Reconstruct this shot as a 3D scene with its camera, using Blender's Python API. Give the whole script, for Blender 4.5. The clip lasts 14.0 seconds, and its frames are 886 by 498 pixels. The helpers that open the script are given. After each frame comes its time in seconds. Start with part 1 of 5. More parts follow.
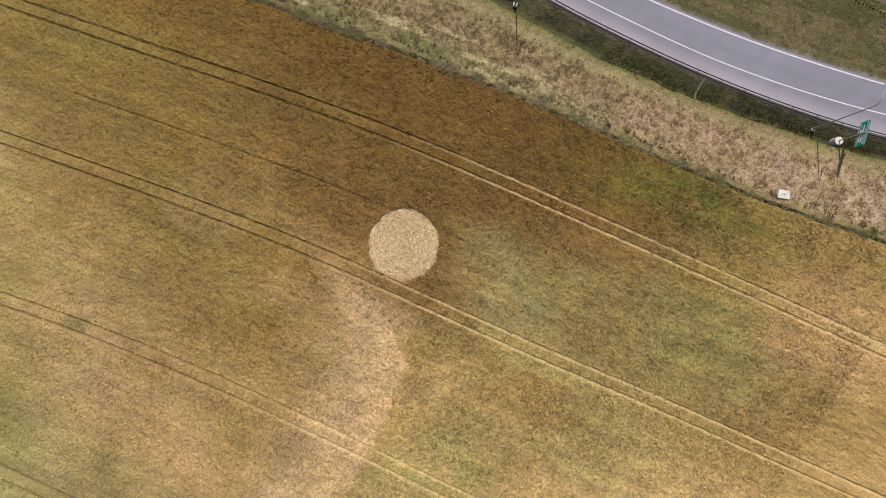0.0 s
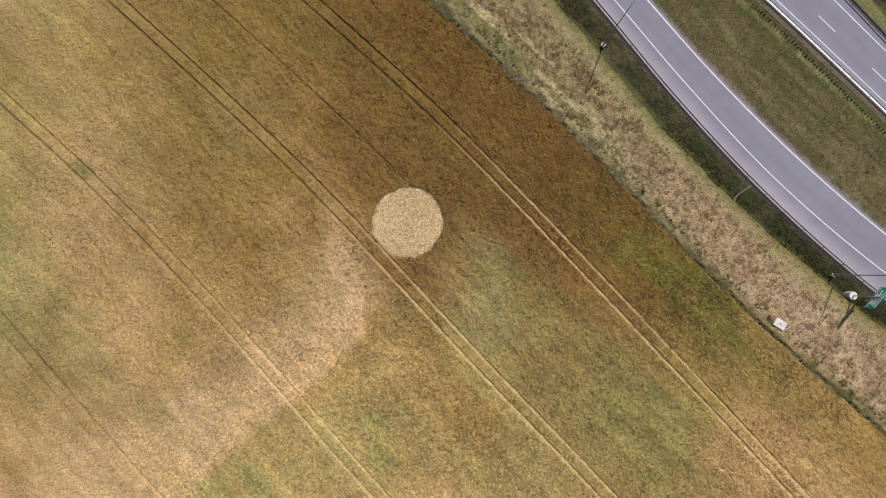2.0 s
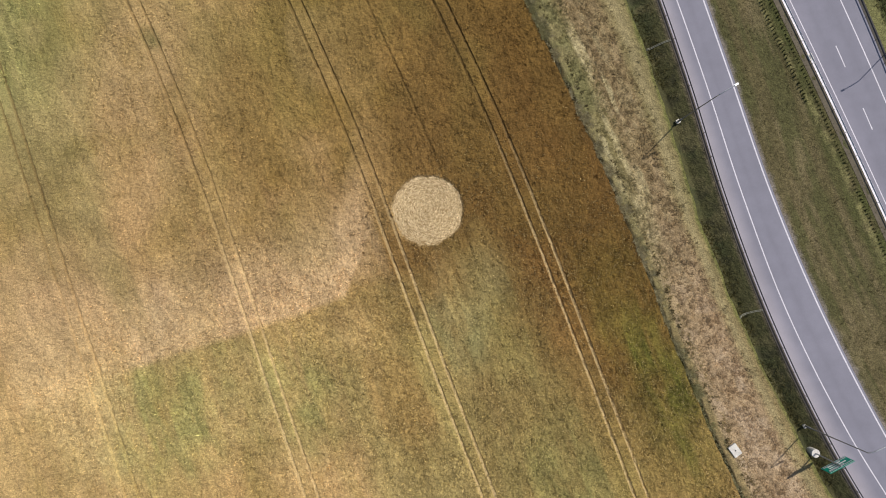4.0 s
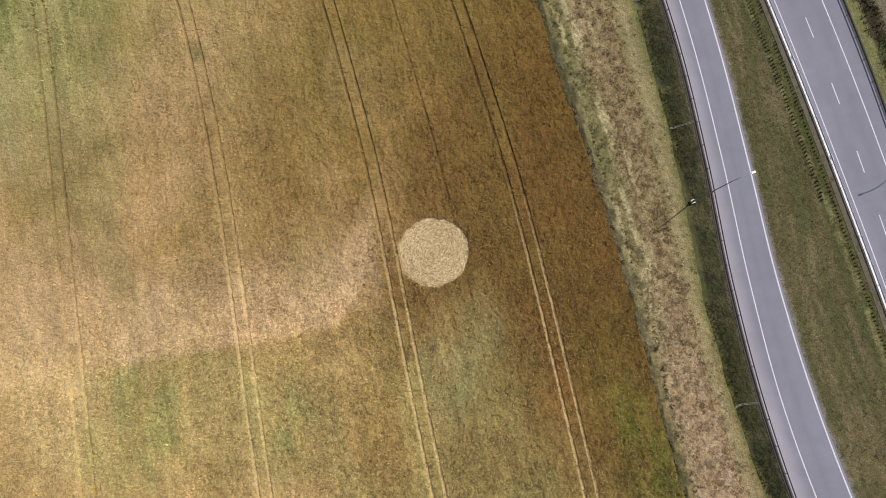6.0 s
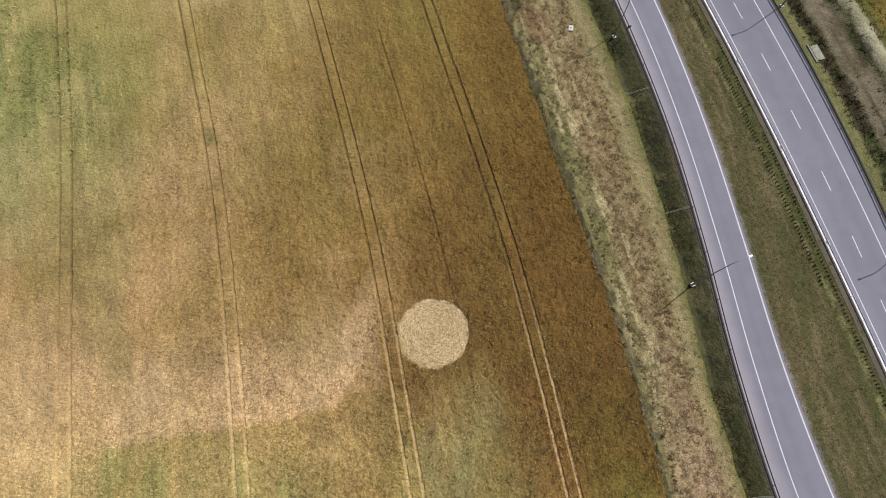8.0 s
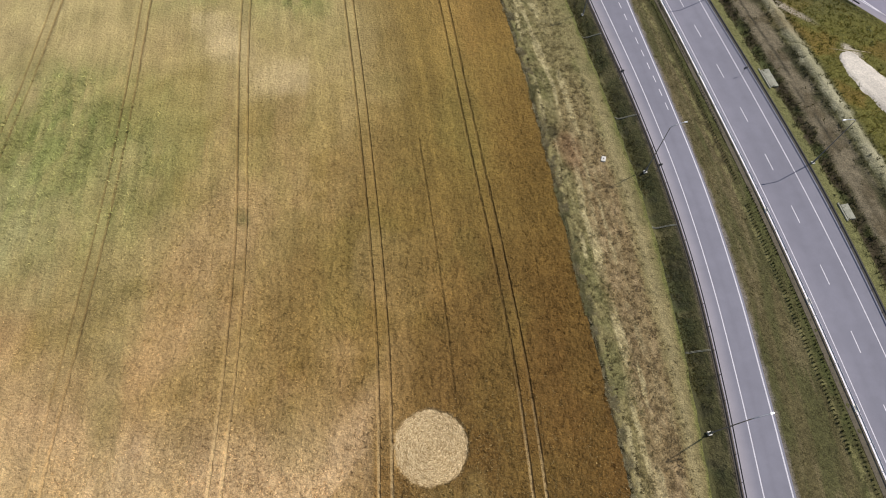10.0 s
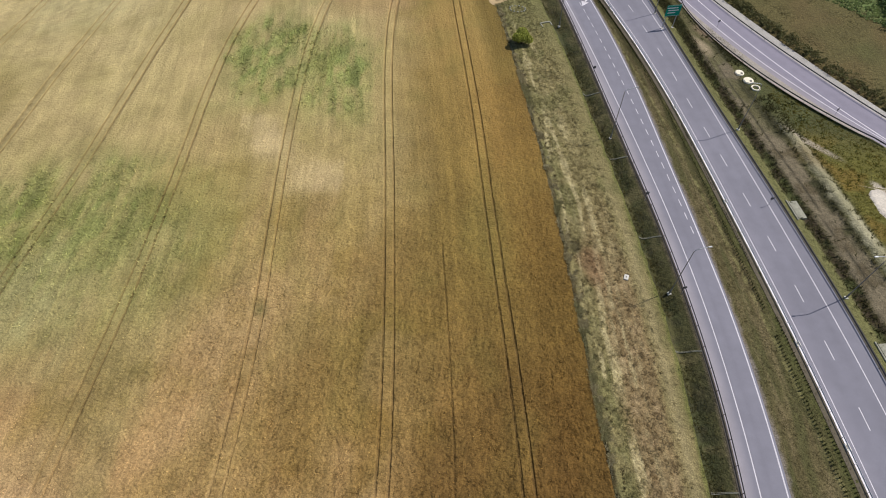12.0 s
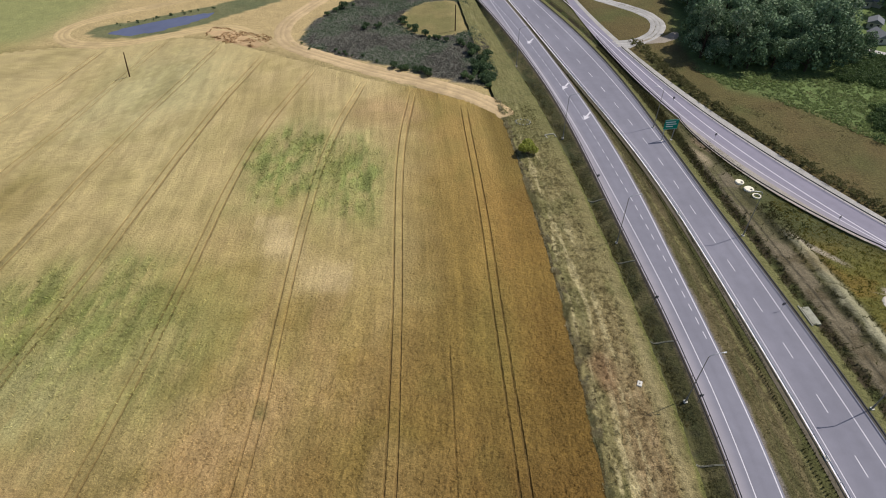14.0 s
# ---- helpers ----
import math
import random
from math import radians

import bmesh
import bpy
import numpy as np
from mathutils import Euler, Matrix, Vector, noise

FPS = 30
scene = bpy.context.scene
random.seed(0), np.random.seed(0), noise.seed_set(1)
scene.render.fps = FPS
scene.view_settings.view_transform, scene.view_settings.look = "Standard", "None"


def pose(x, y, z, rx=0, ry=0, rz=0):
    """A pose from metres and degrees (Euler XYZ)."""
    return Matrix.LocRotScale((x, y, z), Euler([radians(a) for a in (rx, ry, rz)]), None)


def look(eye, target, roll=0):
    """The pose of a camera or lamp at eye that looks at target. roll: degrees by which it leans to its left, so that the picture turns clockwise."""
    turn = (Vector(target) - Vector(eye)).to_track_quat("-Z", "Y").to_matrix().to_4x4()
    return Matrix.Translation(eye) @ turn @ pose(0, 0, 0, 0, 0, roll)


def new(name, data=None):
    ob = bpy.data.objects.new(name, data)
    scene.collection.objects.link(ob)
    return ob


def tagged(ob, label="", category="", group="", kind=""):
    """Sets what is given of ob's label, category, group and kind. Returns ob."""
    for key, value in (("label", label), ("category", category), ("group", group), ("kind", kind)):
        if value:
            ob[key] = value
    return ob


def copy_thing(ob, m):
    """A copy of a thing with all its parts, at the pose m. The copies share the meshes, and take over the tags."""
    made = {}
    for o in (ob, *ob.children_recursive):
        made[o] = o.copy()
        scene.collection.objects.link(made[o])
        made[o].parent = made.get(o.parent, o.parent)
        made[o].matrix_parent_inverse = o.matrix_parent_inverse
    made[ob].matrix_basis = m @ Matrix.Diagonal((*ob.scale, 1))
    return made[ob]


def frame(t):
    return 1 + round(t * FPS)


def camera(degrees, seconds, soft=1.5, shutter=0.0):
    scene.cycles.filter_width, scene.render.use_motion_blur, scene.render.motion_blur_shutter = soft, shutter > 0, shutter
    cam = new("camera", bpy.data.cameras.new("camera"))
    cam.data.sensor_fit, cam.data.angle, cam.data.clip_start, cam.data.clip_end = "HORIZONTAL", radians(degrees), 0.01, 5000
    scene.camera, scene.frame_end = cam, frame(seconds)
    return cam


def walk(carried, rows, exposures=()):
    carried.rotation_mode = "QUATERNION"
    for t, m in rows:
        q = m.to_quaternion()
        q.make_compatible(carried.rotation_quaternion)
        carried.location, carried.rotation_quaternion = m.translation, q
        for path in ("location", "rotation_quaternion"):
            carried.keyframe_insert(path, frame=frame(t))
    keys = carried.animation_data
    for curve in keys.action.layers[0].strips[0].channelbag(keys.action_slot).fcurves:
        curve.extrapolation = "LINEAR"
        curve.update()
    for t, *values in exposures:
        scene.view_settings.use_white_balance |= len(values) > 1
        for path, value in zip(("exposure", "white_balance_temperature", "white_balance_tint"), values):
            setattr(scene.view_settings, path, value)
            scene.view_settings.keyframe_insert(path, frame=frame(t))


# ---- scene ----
cam = camera(76.6, 14.0, soft=1.0)
PATH = [
    (0, (0.714, -0.149, 89.745), (3.974, 1.202, -10.192), 11.63),
    (0.5, (0.685, -1.178, 89.915), (3.789, 0.898, -10.015), 5.44),
    (1, (1.031, -1.834, 90.033), (3.663, 0.504, -9.905), 3.11),
    (1.5, (1.417, -2.500, 90.152), (3.541, 0.235, -9.788), -2.03),
    (2, (1.359, -2.977, 90.179), (3.320, 0.263, -9.749), -1.84),
    (2.5, (1.377, -3.241, 90.148), (3.047, 0.371, -9.773), -2.13),
    (3, (1.567, -3.369, 90.218), (2.674, 0.454, -9.703), -4.15),
    (3.2, (1.702, -3.357, 90.283), (2.524, 0.479, -9.640), -5.95),
    (5.3, (2.413, -4.943, 89.819), (2.021, 3.541, -9.820), -5.58),
    (5.5, (2.536, -5.104, 89.820), (2.094, 4.892, -9.678), -5.10),
    (6, (2.968, -5.297, 89.981), (2.190, 8.374, -9.077), -5.07),
    (6.5, (3.686, -5.803, 90.187), (2.257, 11.734, -8.253), -6.13),
    (7, (3.675, -5.999, 90.141), (2.315, 15.151, -7.587), -4.92),
    (7.2, (3.823, -6.041, 90.191), (2.413, 16.342, -7.262), -5.10),
    (9.3, (3.016, -3.682, 90.660), (1.380, 33.993, -1.957), -0.16),
    (9.5, (3.255, -3.592, 90.591), (0.593, 35.706, -1.326), -0.22),
    (10, (4.210, -3.479, 90.449), (-1.273, 40.126, 0.624), -0.59),
    (10.5, (4.708, -3.172, 90.308), (-2.934, 44.177, 2.561), -0.57),
    (11, (5.049, -2.899, 89.966), (-4.488, 48.327, 4.614), -0.31),
    (11.5, (5.457, -2.755, 89.838), (-5.765, 52.022, 6.932), -0.33),
    (12, (5.851, -2.650, 89.764), (-6.893, 55.790, 9.624), -0.46),
    (12.5, (5.934, -2.582, 89.662), (-8.012, 59.184, 12.264), -0.53),
    (13, (5.835, -2.669, 89.592), (-9.137, 62.519, 15.252), -0.54),
    (13.5, (5.748, -2.691, 89.477), (-10.107, 65.596, 18.165), -0.51),
    (14, (5.758, -2.662, 89.359), (-11.117, 68.781, 21.454), -0.56),
]
walk(cam, [(t, look(eye, target, roll)) for t, eye, target, roll in PATH], [(0, 0.06, 6700, 13), (3, 0.0, 6560, 11), (6, 0.0, 6500, 10), (14, 0.0, 6500, 10)])

# ---- world, sun, exposure ----
SUN = Vector((0.455, 0.320, 0.787)).normalized()
world = bpy.data.worlds.new("sky")
scene.world = world
world.use_nodes = True
wn = world.node_tree.nodes
sky = wn.new("ShaderNodeTexSky")
sky.sky_type, sky.sun_disc = "NISHITA", False
sky.sun_elevation, sky.sun_rotation = math.asin(SUN.z), math.atan2(SUN.x, SUN.y)
world.node_tree.links.new(sky.outputs[0], wn["Background"].inputs[0])
wn["Background"].inputs[1].default_value = 0.09
sun = new("sun", bpy.data.lights.new("sun", "SUN"))
sun.data.energy, sun.data.angle, sun.data.color = 3.8, radians(0.5), (1.0, 0.95, 0.88)
sun.matrix_world = look(SUN * 100, (0, 0, 0))


# ---- tools ----
def rgb(r, g, b):
    return tuple(((c / 255 + 0.055) / 1.055) ** 2.4 if c > 10 else c / 255 / 12.92 for c in (r, g, b))


RNG = np.random.RandomState(7)
LATTICE = RNG.rand(256, 256)


def vnoise(x, y, scale, seed=0):
    """Smooth value noise in 0..1 over numpy arrays."""
    x, y = np.asarray(x) / scale + seed * 17.3, np.asarray(y) / scale + seed * 5.7
    i, j = np.floor(x).astype(int), np.floor(y).astype(int)
    u, v = x - i, y - j
    u, v = u * u * (3 - 2 * u), v * v * (3 - 2 * v)
    a, b = LATTICE[i % 256, j % 256], LATTICE[(i + 1) % 256, j % 256]
    c, d = LATTICE[i % 256, (j + 1) % 256], LATTICE[(i + 1) % 256, (j + 1) % 256]
    return (a * (1 - u) + b * u) * (1 - v) + (c * (1 - u) + d * u) * v


def fbm(x, y, scale, seed=0, octaves=4):
    total, amp, norm = 0, 1, 0
    for k in range(octaves):
        total = total + amp * vnoise(x, y, scale / 2 ** k, seed + 3 * k)
        norm, amp = norm + amp, amp * 0.55
    return total / norm


def smooth(a, b, v):
    t = np.clip((v - a) / (b - a), 0, 1)
    return t * t * (3 - 2 * t)


def curve(coef, low, high):
    """x as a polynomial of y/100 between low and high, straight beyond."""
    c, d = np.poly1d(coef), np.poly1d(coef).deriv()

    def at(y):
        y = np.asarray(y, float)
        yc = np.clip(y, low, high)
        return c(yc / 100) + d(yc / 100) / 100 * (y - yc)
    return at


def mesh_object(name, verts, faces, mat=None, parent=None, colours=None, shade=False):
    me = bpy.data.meshes.new(name)
    verts = np.asarray(verts, np.float32)
    faces = np.asarray(faces, np.int32)
    n, k = faces.shape
    me.vertices.add(len(verts))
    me.vertices.foreach_set("co", verts.ravel())
    me.loops.add(n * k)
    me.loops.foreach_set("vertex_index", faces.ravel())
    me.polygons.add(n)
    me.polygons.foreach_set("loop_start", np.arange(0, n * k, k, dtype=np.int32))
    me.polygons.foreach_set("use_smooth", np.full(n, shade))
    if colours is not None:
        att = me.attributes.new("tone", "FLOAT_COLOR", "POINT")
        full = np.ones((len(verts), 4), np.float32)
        full[:, :3] = colours
        att.data.foreach_set("color", full.ravel())
    me.update(calc_edges=True)
    me.validate()
    if mat:
        me.materials.append(mat)
    ob = new(name, me)
    if parent:
        ob.parent = parent
    return ob


def grid_faces(rows, cols):
    a = np.arange(rows * cols).reshape(rows, cols)
    return np.stack([a[:-1, :-1], a[:-1, 1:], a[1:, 1:], a[1:, :-1]], -1).reshape(-1, 4)


def part(name, bm, mat, parent=None, label="", shade=False):
    me = bpy.data.meshes.new(name)
    bm.to_mesh(me)
    bm.free()
    if shade:
        for p in me.polygons:
            p.use_smooth = True
    if mat:
        me.materials.append(mat)
    ob = new(name, me)
    if parent:
        ob.parent = parent
    if label:
        ob["label"] = label
    return ob


def empty(name, m, label="", category="", group="", kind=""):
    ob = new(name)
    ob.matrix_basis = m
    return tagged(ob, label, category, group, kind)


def box(bm, x0, y0, z0, x1, y1, z1, bevel=0.0):
    r = bmesh.ops.create_cube(bm, size=1, matrix=Matrix.Translation(((x0 + x1) / 2, (y0 + y1) / 2, (z0 + z1) / 2)) @ Matrix.Diagonal((x1 - x0, y1 - y0, z1 - z0, 1)))
    if bevel:
        edges = list({e for v in r["verts"] for e in v.link_edges})
        bmesh.ops.bevel(bm, geom=edges, offset=bevel, segments=2, affect="EDGES")
    return bm


def tube(bm, points, radii, sides=10):
    """A round tapered tube along points, capped."""
    rings = []
    pts = [Vector(p) for p in points]
    for i, p in enumerate(pts):
        d = (pts[min(i + 1, len(pts) - 1)] - pts[max(i - 1, 0)]).normalized()
        s = d.cross(Vector((0, 0, 1)) if abs(d.z) < 0.9 else Vector((1, 0, 0))).normalized()
        u = d.cross(s)
        rings.append([bm.verts.new(p + radii[i] * (math.cos(a) * s + math.sin(a) * u)) for a in np.linspace(0, 2 * math.pi, sides, endpoint=False)])
    for a, b in zip(rings, rings[1:]):
        for k in range(sides):
            bm.faces.new((a[k], a[(k + 1) % sides], b[(k + 1) % sides], b[k]))
    bm.faces.new(rings[0][::-1])
    bm.faces.new(rings[-1])
    return bm


def strip(name, fa, fb, ys, cols, height, mat, colour=None, kind="structure", label="", category=""):
    """A surface between the lines fa(y) and fb(y); height(u, x, y) and colour(u, x, y) with u from 0 to 1."""
    us = np.linspace(0, 1, cols)
    Y, U = np.meshgrid(ys, us, indexing="ij")
    X = fa(Y) * (1 - U) + fb(Y) * U
    Z = height(U, X, Y) + 0 * X
    tone = None if colour is None else colour(U, X, Y).reshape(-1, 3)
    ob = mesh_object(name, np.stack([X, Y, Z], -1).reshape(-1, 3), grid_faces(len(ys), cols), mat, None, tone, True)
    return tagged(ob, label, category, "", kind)


def mix3(base, col, w):
    return base * (1 - w[..., None]) + np.array(col) * w[..., None]


def blob(tone, X, Y, x, y, along, across, col, strength, lean=-0.22, hard=2.0, rough=0.5, patchy=0.0):
    """Blend a soft ragged patch of crop or grass colour into tone; along runs with the tramlines."""
    px, py = X - x, Y - y
    c, s = math.cos(math.atan(lean)), math.sin(math.atan(lean))
    a, b = -py * c - px * s, px * c - py * s
    q = np.sqrt((a / along) ** 2 + (b / across) ** 2) + rough * (fbm(X, Y, 9, x % 7, 3) - 0.5) * 1.6
    if patchy:
        strength = strength * np.clip(1 + 2.4 * patchy * (fbm(a * 0.35, b, 1.9, 8, 2) - 0.5), 0, 1.6)
    return mix3(tone, col, np.clip(strength * np.exp(-np.maximum(q, 0) ** (2 * hard) * 0.7), 0, 1))


# ---- materials ----
def surface(name, colour=(0.5, 0.5, 0.5), tone=False, rough=0.9, grain=((0.4, 0.25),), bump=((0.3, 0.5),), metal=0.0, spec=0.2, hue=None):
    """Tone attribute or plain colour, varied by noises (size in metres, strength), with noise bumps (size, metres)."""
    mat = bpy.data.materials.new(name)
    mat.use_nodes = True
    t = mat.node_tree
    n, link = t.nodes, t.links.new
    bsdf = n["Principled BSDF"]
    bsdf.inputs["Roughness"].default_value, bsdf.inputs["Metallic"].default_value = rough, metal
    bsdf.inputs["Specular IOR Level"].default_value = spec
    co = n.new("ShaderNodeTexCoord").outputs["Object"]
    if tone:
        src = n.new("ShaderNodeAttribute")
        src.attribute_name = "tone"
        col = src.outputs["Color"]
    else:
        src = n.new("ShaderNodeRGB")
        src.outputs[0].default_value = (*colour, 1)
        col = src.outputs[0]
    for k, (size, strength) in enumerate(grain):
        tex = n.new("ShaderNodeTexNoise")
        tex.inputs["Scale"].default_value, tex.inputs["Detail"].default_value = 1 / size, 3
        tex.inputs["Roughness"].default_value = 0.65
        link(co, tex.inputs["Vector"])
        ramp = n.new("ShaderNodeMapRange")
        ramp.inputs["From Min"].default_value, ramp.inputs["From Max"].default_value = 0.3, 0.7
        ramp.inputs["To Min"].default_value, ramp.inputs["To Max"].default_value = 1 - strength, 1 + strength
        link(tex.outputs["Fac"], ramp.inputs["Value"])
        mul = n.new("ShaderNodeVectorMath")
        mul.operation = "SCALE"
        link(col, mul.inputs[0])
        link(ramp.outputs[0], mul.inputs["Scale"])
        col = mul.outputs[0]
    if hue:
        size, other, amount = hue
        tex = n.new("ShaderNodeTexNoise")
        tex.inputs["Scale"].default_value, tex.inputs["Detail"].default_value = 1 / size, 4
        link(co, tex.inputs["Vector"])
        ramp = n.new("ShaderNodeMapRange")
        ramp.inputs["From Min"].default_value, ramp.inputs["From Max"].default_value, ramp.inputs["To Max"].default_value = 0.48, 0.68, amount
        link(tex.outputs["Fac"], ramp.inputs["Value"])
        mx = n.new("ShaderNodeMix")
        mx.data_type = "RGBA"
        link(ramp.outputs[0], mx.inputs["Factor"])
        link(col, mx.inputs["A"])
        mx.inputs["B"].default_value = (*other, 1)
        col = mx.outputs["Result"]
    link(col, bsdf.inputs["Base Color"])
    normal = None
    for size, depth in bump:
        tex = n.new("ShaderNodeTexNoise")
        tex.inputs["Scale"].default_value, tex.inputs["Detail"].default_value = 1 / size, 3
        link(co, tex.inputs["Vector"])
        bp = n.new("ShaderNodeBump")
        bp.inputs["Distance"].default_value, bp.inputs["Strength"].default_value = depth, 1.0
        link(tex.outputs["Fac"], bp.inputs["Height"])
        if normal:
            link(normal, bp.inputs["Normal"])
        normal = bp.outputs[0]
    if normal:
        link(normal, bsdf.inputs["Normal"])
    return mat


def see_through(mat, share):
    """Lets part of the light pass through thin leaves."""
    t = mat.node_tree
    bsdf, out = t.nodes["Principled BSDF"], t.nodes["Material Output"]
    trans, mx = t.nodes.new("ShaderNodeBsdfTranslucent"), t.nodes.new("ShaderNodeMixShader")
    mx.inputs[0].default_value = share
    t.links.new(bsdf.inputs["Base Color"].links[0].from_socket, trans.inputs["Color"])
    t.links.new(bsdf.outputs[0], mx.inputs[1])
    t.links.new(trans.outputs[0], mx.inputs[2])
    t.links.new(mx.outputs[0], out.inputs["Surface"])
    return mat


M_CROP = surface("ripe_crop", tone=True, grain=((0.18, 0.36), (0.45, 0.16), (5.0, 0.05)), bump=((0.5, 0.29), (0.22, 0.15)))
M_GRASS = surface("rough_grass", tone=True, grain=((0.2, 0.4), (0.8, 0.2), (5.0, 0.12)), bump=((0.7, 0.26), (0.25, 0.13)))
M_SOIL = surface("bare_soil", tone=True, grain=((0.4, 0.18), (3.0, 0.12)), bump=((0.4, 0.05),))
M_ASPHALT = surface("worn_asphalt", tone=True, rough=0.85, grain=((0.08, 0.06), (2.5, 0.05), (14.0, 0.05)), bump=((0.05, 0.004),))
M_PAINT = surface("road_paint", rgb(208, 203, 208), rough=0.7, grain=((0.3, 0.10), (2.0, 0.08)), bump=((0.05, 0.003),))
M_STEEL = surface("galvanised_steel", rgb(170, 172, 176), rough=0.45, metal=0.6, grain=((0.3, 0.08), (2.0, 0.1)), bump=())
M_DARKSTEEL = surface("weathered_steel", rgb(82, 80, 80), rough=0.7, metal=0.0, grain=((0.3, 0.1), (2.0, 0.15)), bump=())
M_CONCRETE = surface("concrete", rgb(205, 200, 190), rough=0.9, grain=((0.2, 0.1), (1.0, 0.12)), bump=((0.1, 0.01),))
M_GREEN_SIGN = surface("green_sign_sheet", rgb(10, 140, 118), rough=0.5, grain=((1.0, 0.05),), bump=())
M_POLE = surface("grey_pole_steel", rgb(130, 126, 120), rough=0.6, grain=((0.3, 0.08), (2.0, 0.1)), bump=())
M_OLDCONC = surface("weathered_concrete", rgb(150, 148, 132), rough=0.9, grain=((0.15, 0.12), (0.8, 0.22)), bump=((0.1, 0.02),))
M_PALE_STEEL = surface("pale_zinc_steel", rgb(222, 217, 220), rough=0.6, grain=((0.3, 0.06), (3.0, 0.1)), bump=())
M_WHITE = surface("white_sheet", rgb(230, 230, 226), rough=0.5, grain=((0.5, 0.05),), bump=())
M_LIME = surface("limed_concrete", rgb(238, 228, 206), rough=0.85, grain=((0.3, 0.06), (1.2, 0.08)), bump=((0.1, 0.008),))
M_WOOD = surface("weathered_wood", rgb(84, 66, 46), rough=0.9, grain=((0.2, 0.2), (1.0, 0.15)), bump=((0.05, 0.01),))
M_STRAW = surface("flattened_straw", tone=True, grain=((0.15, 0.2),), bump=((0.08, 0.02),), rough=0.75)
M_LEAF = see_through(surface("leaves", tone=True, grain=((0.5, 0.25),), bump=(), rough=0.7), 0.4)
M_TREE = see_through(surface("tree_leaves", tone=True, grain=((0.5, 0.25), (4.0, 0.2)), bump=(), rough=0.7), 0.15)
M_BARK = surface("bark", rgb(70, 58, 46), grain=((0.3, 0.2),), bump=((0.1, 0.02),))
M_WATER = surface("pond_water", rgb(92, 94, 116), rough=0.15, spec=0.5, grain=((8.0, 0.1),), bump=((0.6, 0.01),))
M_ROOF = surface("grey_roof", rgb(120, 122, 125), grain=((0.5, 0.1),), bump=((0.3, 0.02),))
M_WALL = surface("plaster_wall", rgb(190, 186, 176), grain=((0.5, 0.06),), bump=())

# ---- alignments: x in metres against y ----
def spline(start, step, values):
    """A smooth line through x values at even steps of y, straight beyond its ends."""
    v = np.array(values, float)
    v = np.concatenate([[2 * v[0] - v[1]], v, [2 * v[-1] - v[-2]]])

    def at(y):
        s = (np.asarray(y, float) - start) / step
        i = np.clip(np.floor(s).astype(int), 0, len(values) - 2)
        r = s - i
        t = np.clip(r, 0, 1)
        a, b, c, d = v[i], v[i + 1], v[i + 2], v[i + 3]
        x = 0.5 * (2 * b + (c - a) * t + (2 * a - 5 * b + 4 * c - d) * t ** 2 + (3 * b - a - 3 * c + d) * t ** 3)
        return x + np.where(r > 1, (v[-1] - v[-2]) * (r - 1), 0) + np.where(r < 0, (v[1] - v[0]) * r, 0)
    return at


crop_edge = spline(-60, 20, (44.92, 39.56, 35.25, 31.68, 27.06, 21.98, 17.07, 11.88, 5.91, -0.39, -6.89, -13.86))
crop_line = crop_edge


def crop_edge(y):
    """The crop's ragged border beside the verge."""
    return crop_line(y) + 0.6 * (fbm(y, 0 * np.asarray(y, float), 2.0, 29, 3) - 0.5)


ditch_edge = spline(-60, 20, (59.09, 52.29, 46.79, 43.27, 41.11, 37.99, 33.50, 27.83, 21.54, 15.11, 8.23, 0.54, -7.80, -16.36, -24.86, -33.15, -41.21))
ditch_line = ditch_edge


def ditch_edge(y):
    """The ditch's lip, slightly ragged along the mown verge."""
    return ditch_line(y) + 0.7 * (fbm(y, 0 * np.asarray(y, float), 3.2, 19, 3) - 0.5)


rail_a = spline(-60, 20, (63.26, 56.28, 51.26, 48.02, 45.97, 43.18, 38.85, 33.25, 26.80, 20.35, 13.90, 6.95, -0.90, -9.73, -19.25, -29.37, -40.01))
line_a = spline(-60, 20, (67.53, 59.89, 54.35, 51.03, 48.71, 45.81, 41.68, 36.20, 29.80, 22.99, 15.96, 8.51, 0.54, -7.94, -16.66, -25.37, -34.00))
line_b = spline(-60, 20, (72.08, 65.06, 59.47, 55.49, 52.83, 50.00, 46.06, 40.89, 35.36, 29.79, 23.51, 16.33, 8.33, -0.14, -8.88, -17.90, -27.22))
rail_b = spline(-60, 20, (83.20, 79.32, 75.20, 70.84, 66.16, 61.19, 55.74, 49.76, 43.58, 36.96, 29.39, 20.75, 11.54, 2.29, -6.88, -16.11, -25.47))
line_d = spline(0, 20, (78.79, 74.90, 70.35, 65.08, 59.09, 52.75, 46.30, 39.60, 32.46, 24.66, 16.08, 6.78, -3.07, -13.38))
rail_c = spline(0, 20, (80.59, 77.45, 73.37, 68.23, 61.91, 54.99, 47.92, 41.08, 34.45, 27.56, 19.75, 10.70, 0.50, -10.66))
dash_a = curve((-0.8, -2.57, -24.34, 61.3), 76, 250)
dash_near = curve((2.55, -12.81, -15.97, 74.69), 17, 142)
slip_left = spline(105, 20, (92.16, 72.05, 55.52, 42.35, 31.71, 22.57, 14.38, 7.00, 0.35))
ramp_line_a = spline(105, 20, (95.30, 74.66, 57.67, 44.42, 33.91, 24.85, 16.27, 7.61, -1.24))
ramp_line_b = spline(105, 20, (94.67, 76.99, 61.60, 48.70, 37.82, 27.98, 18.30, 8.58, -1.17))
slip_right = spline(105, 20, (104.04, 84.94, 67.99, 53.42, 40.99, 30.13, 20.42, 11.67, 3.81))
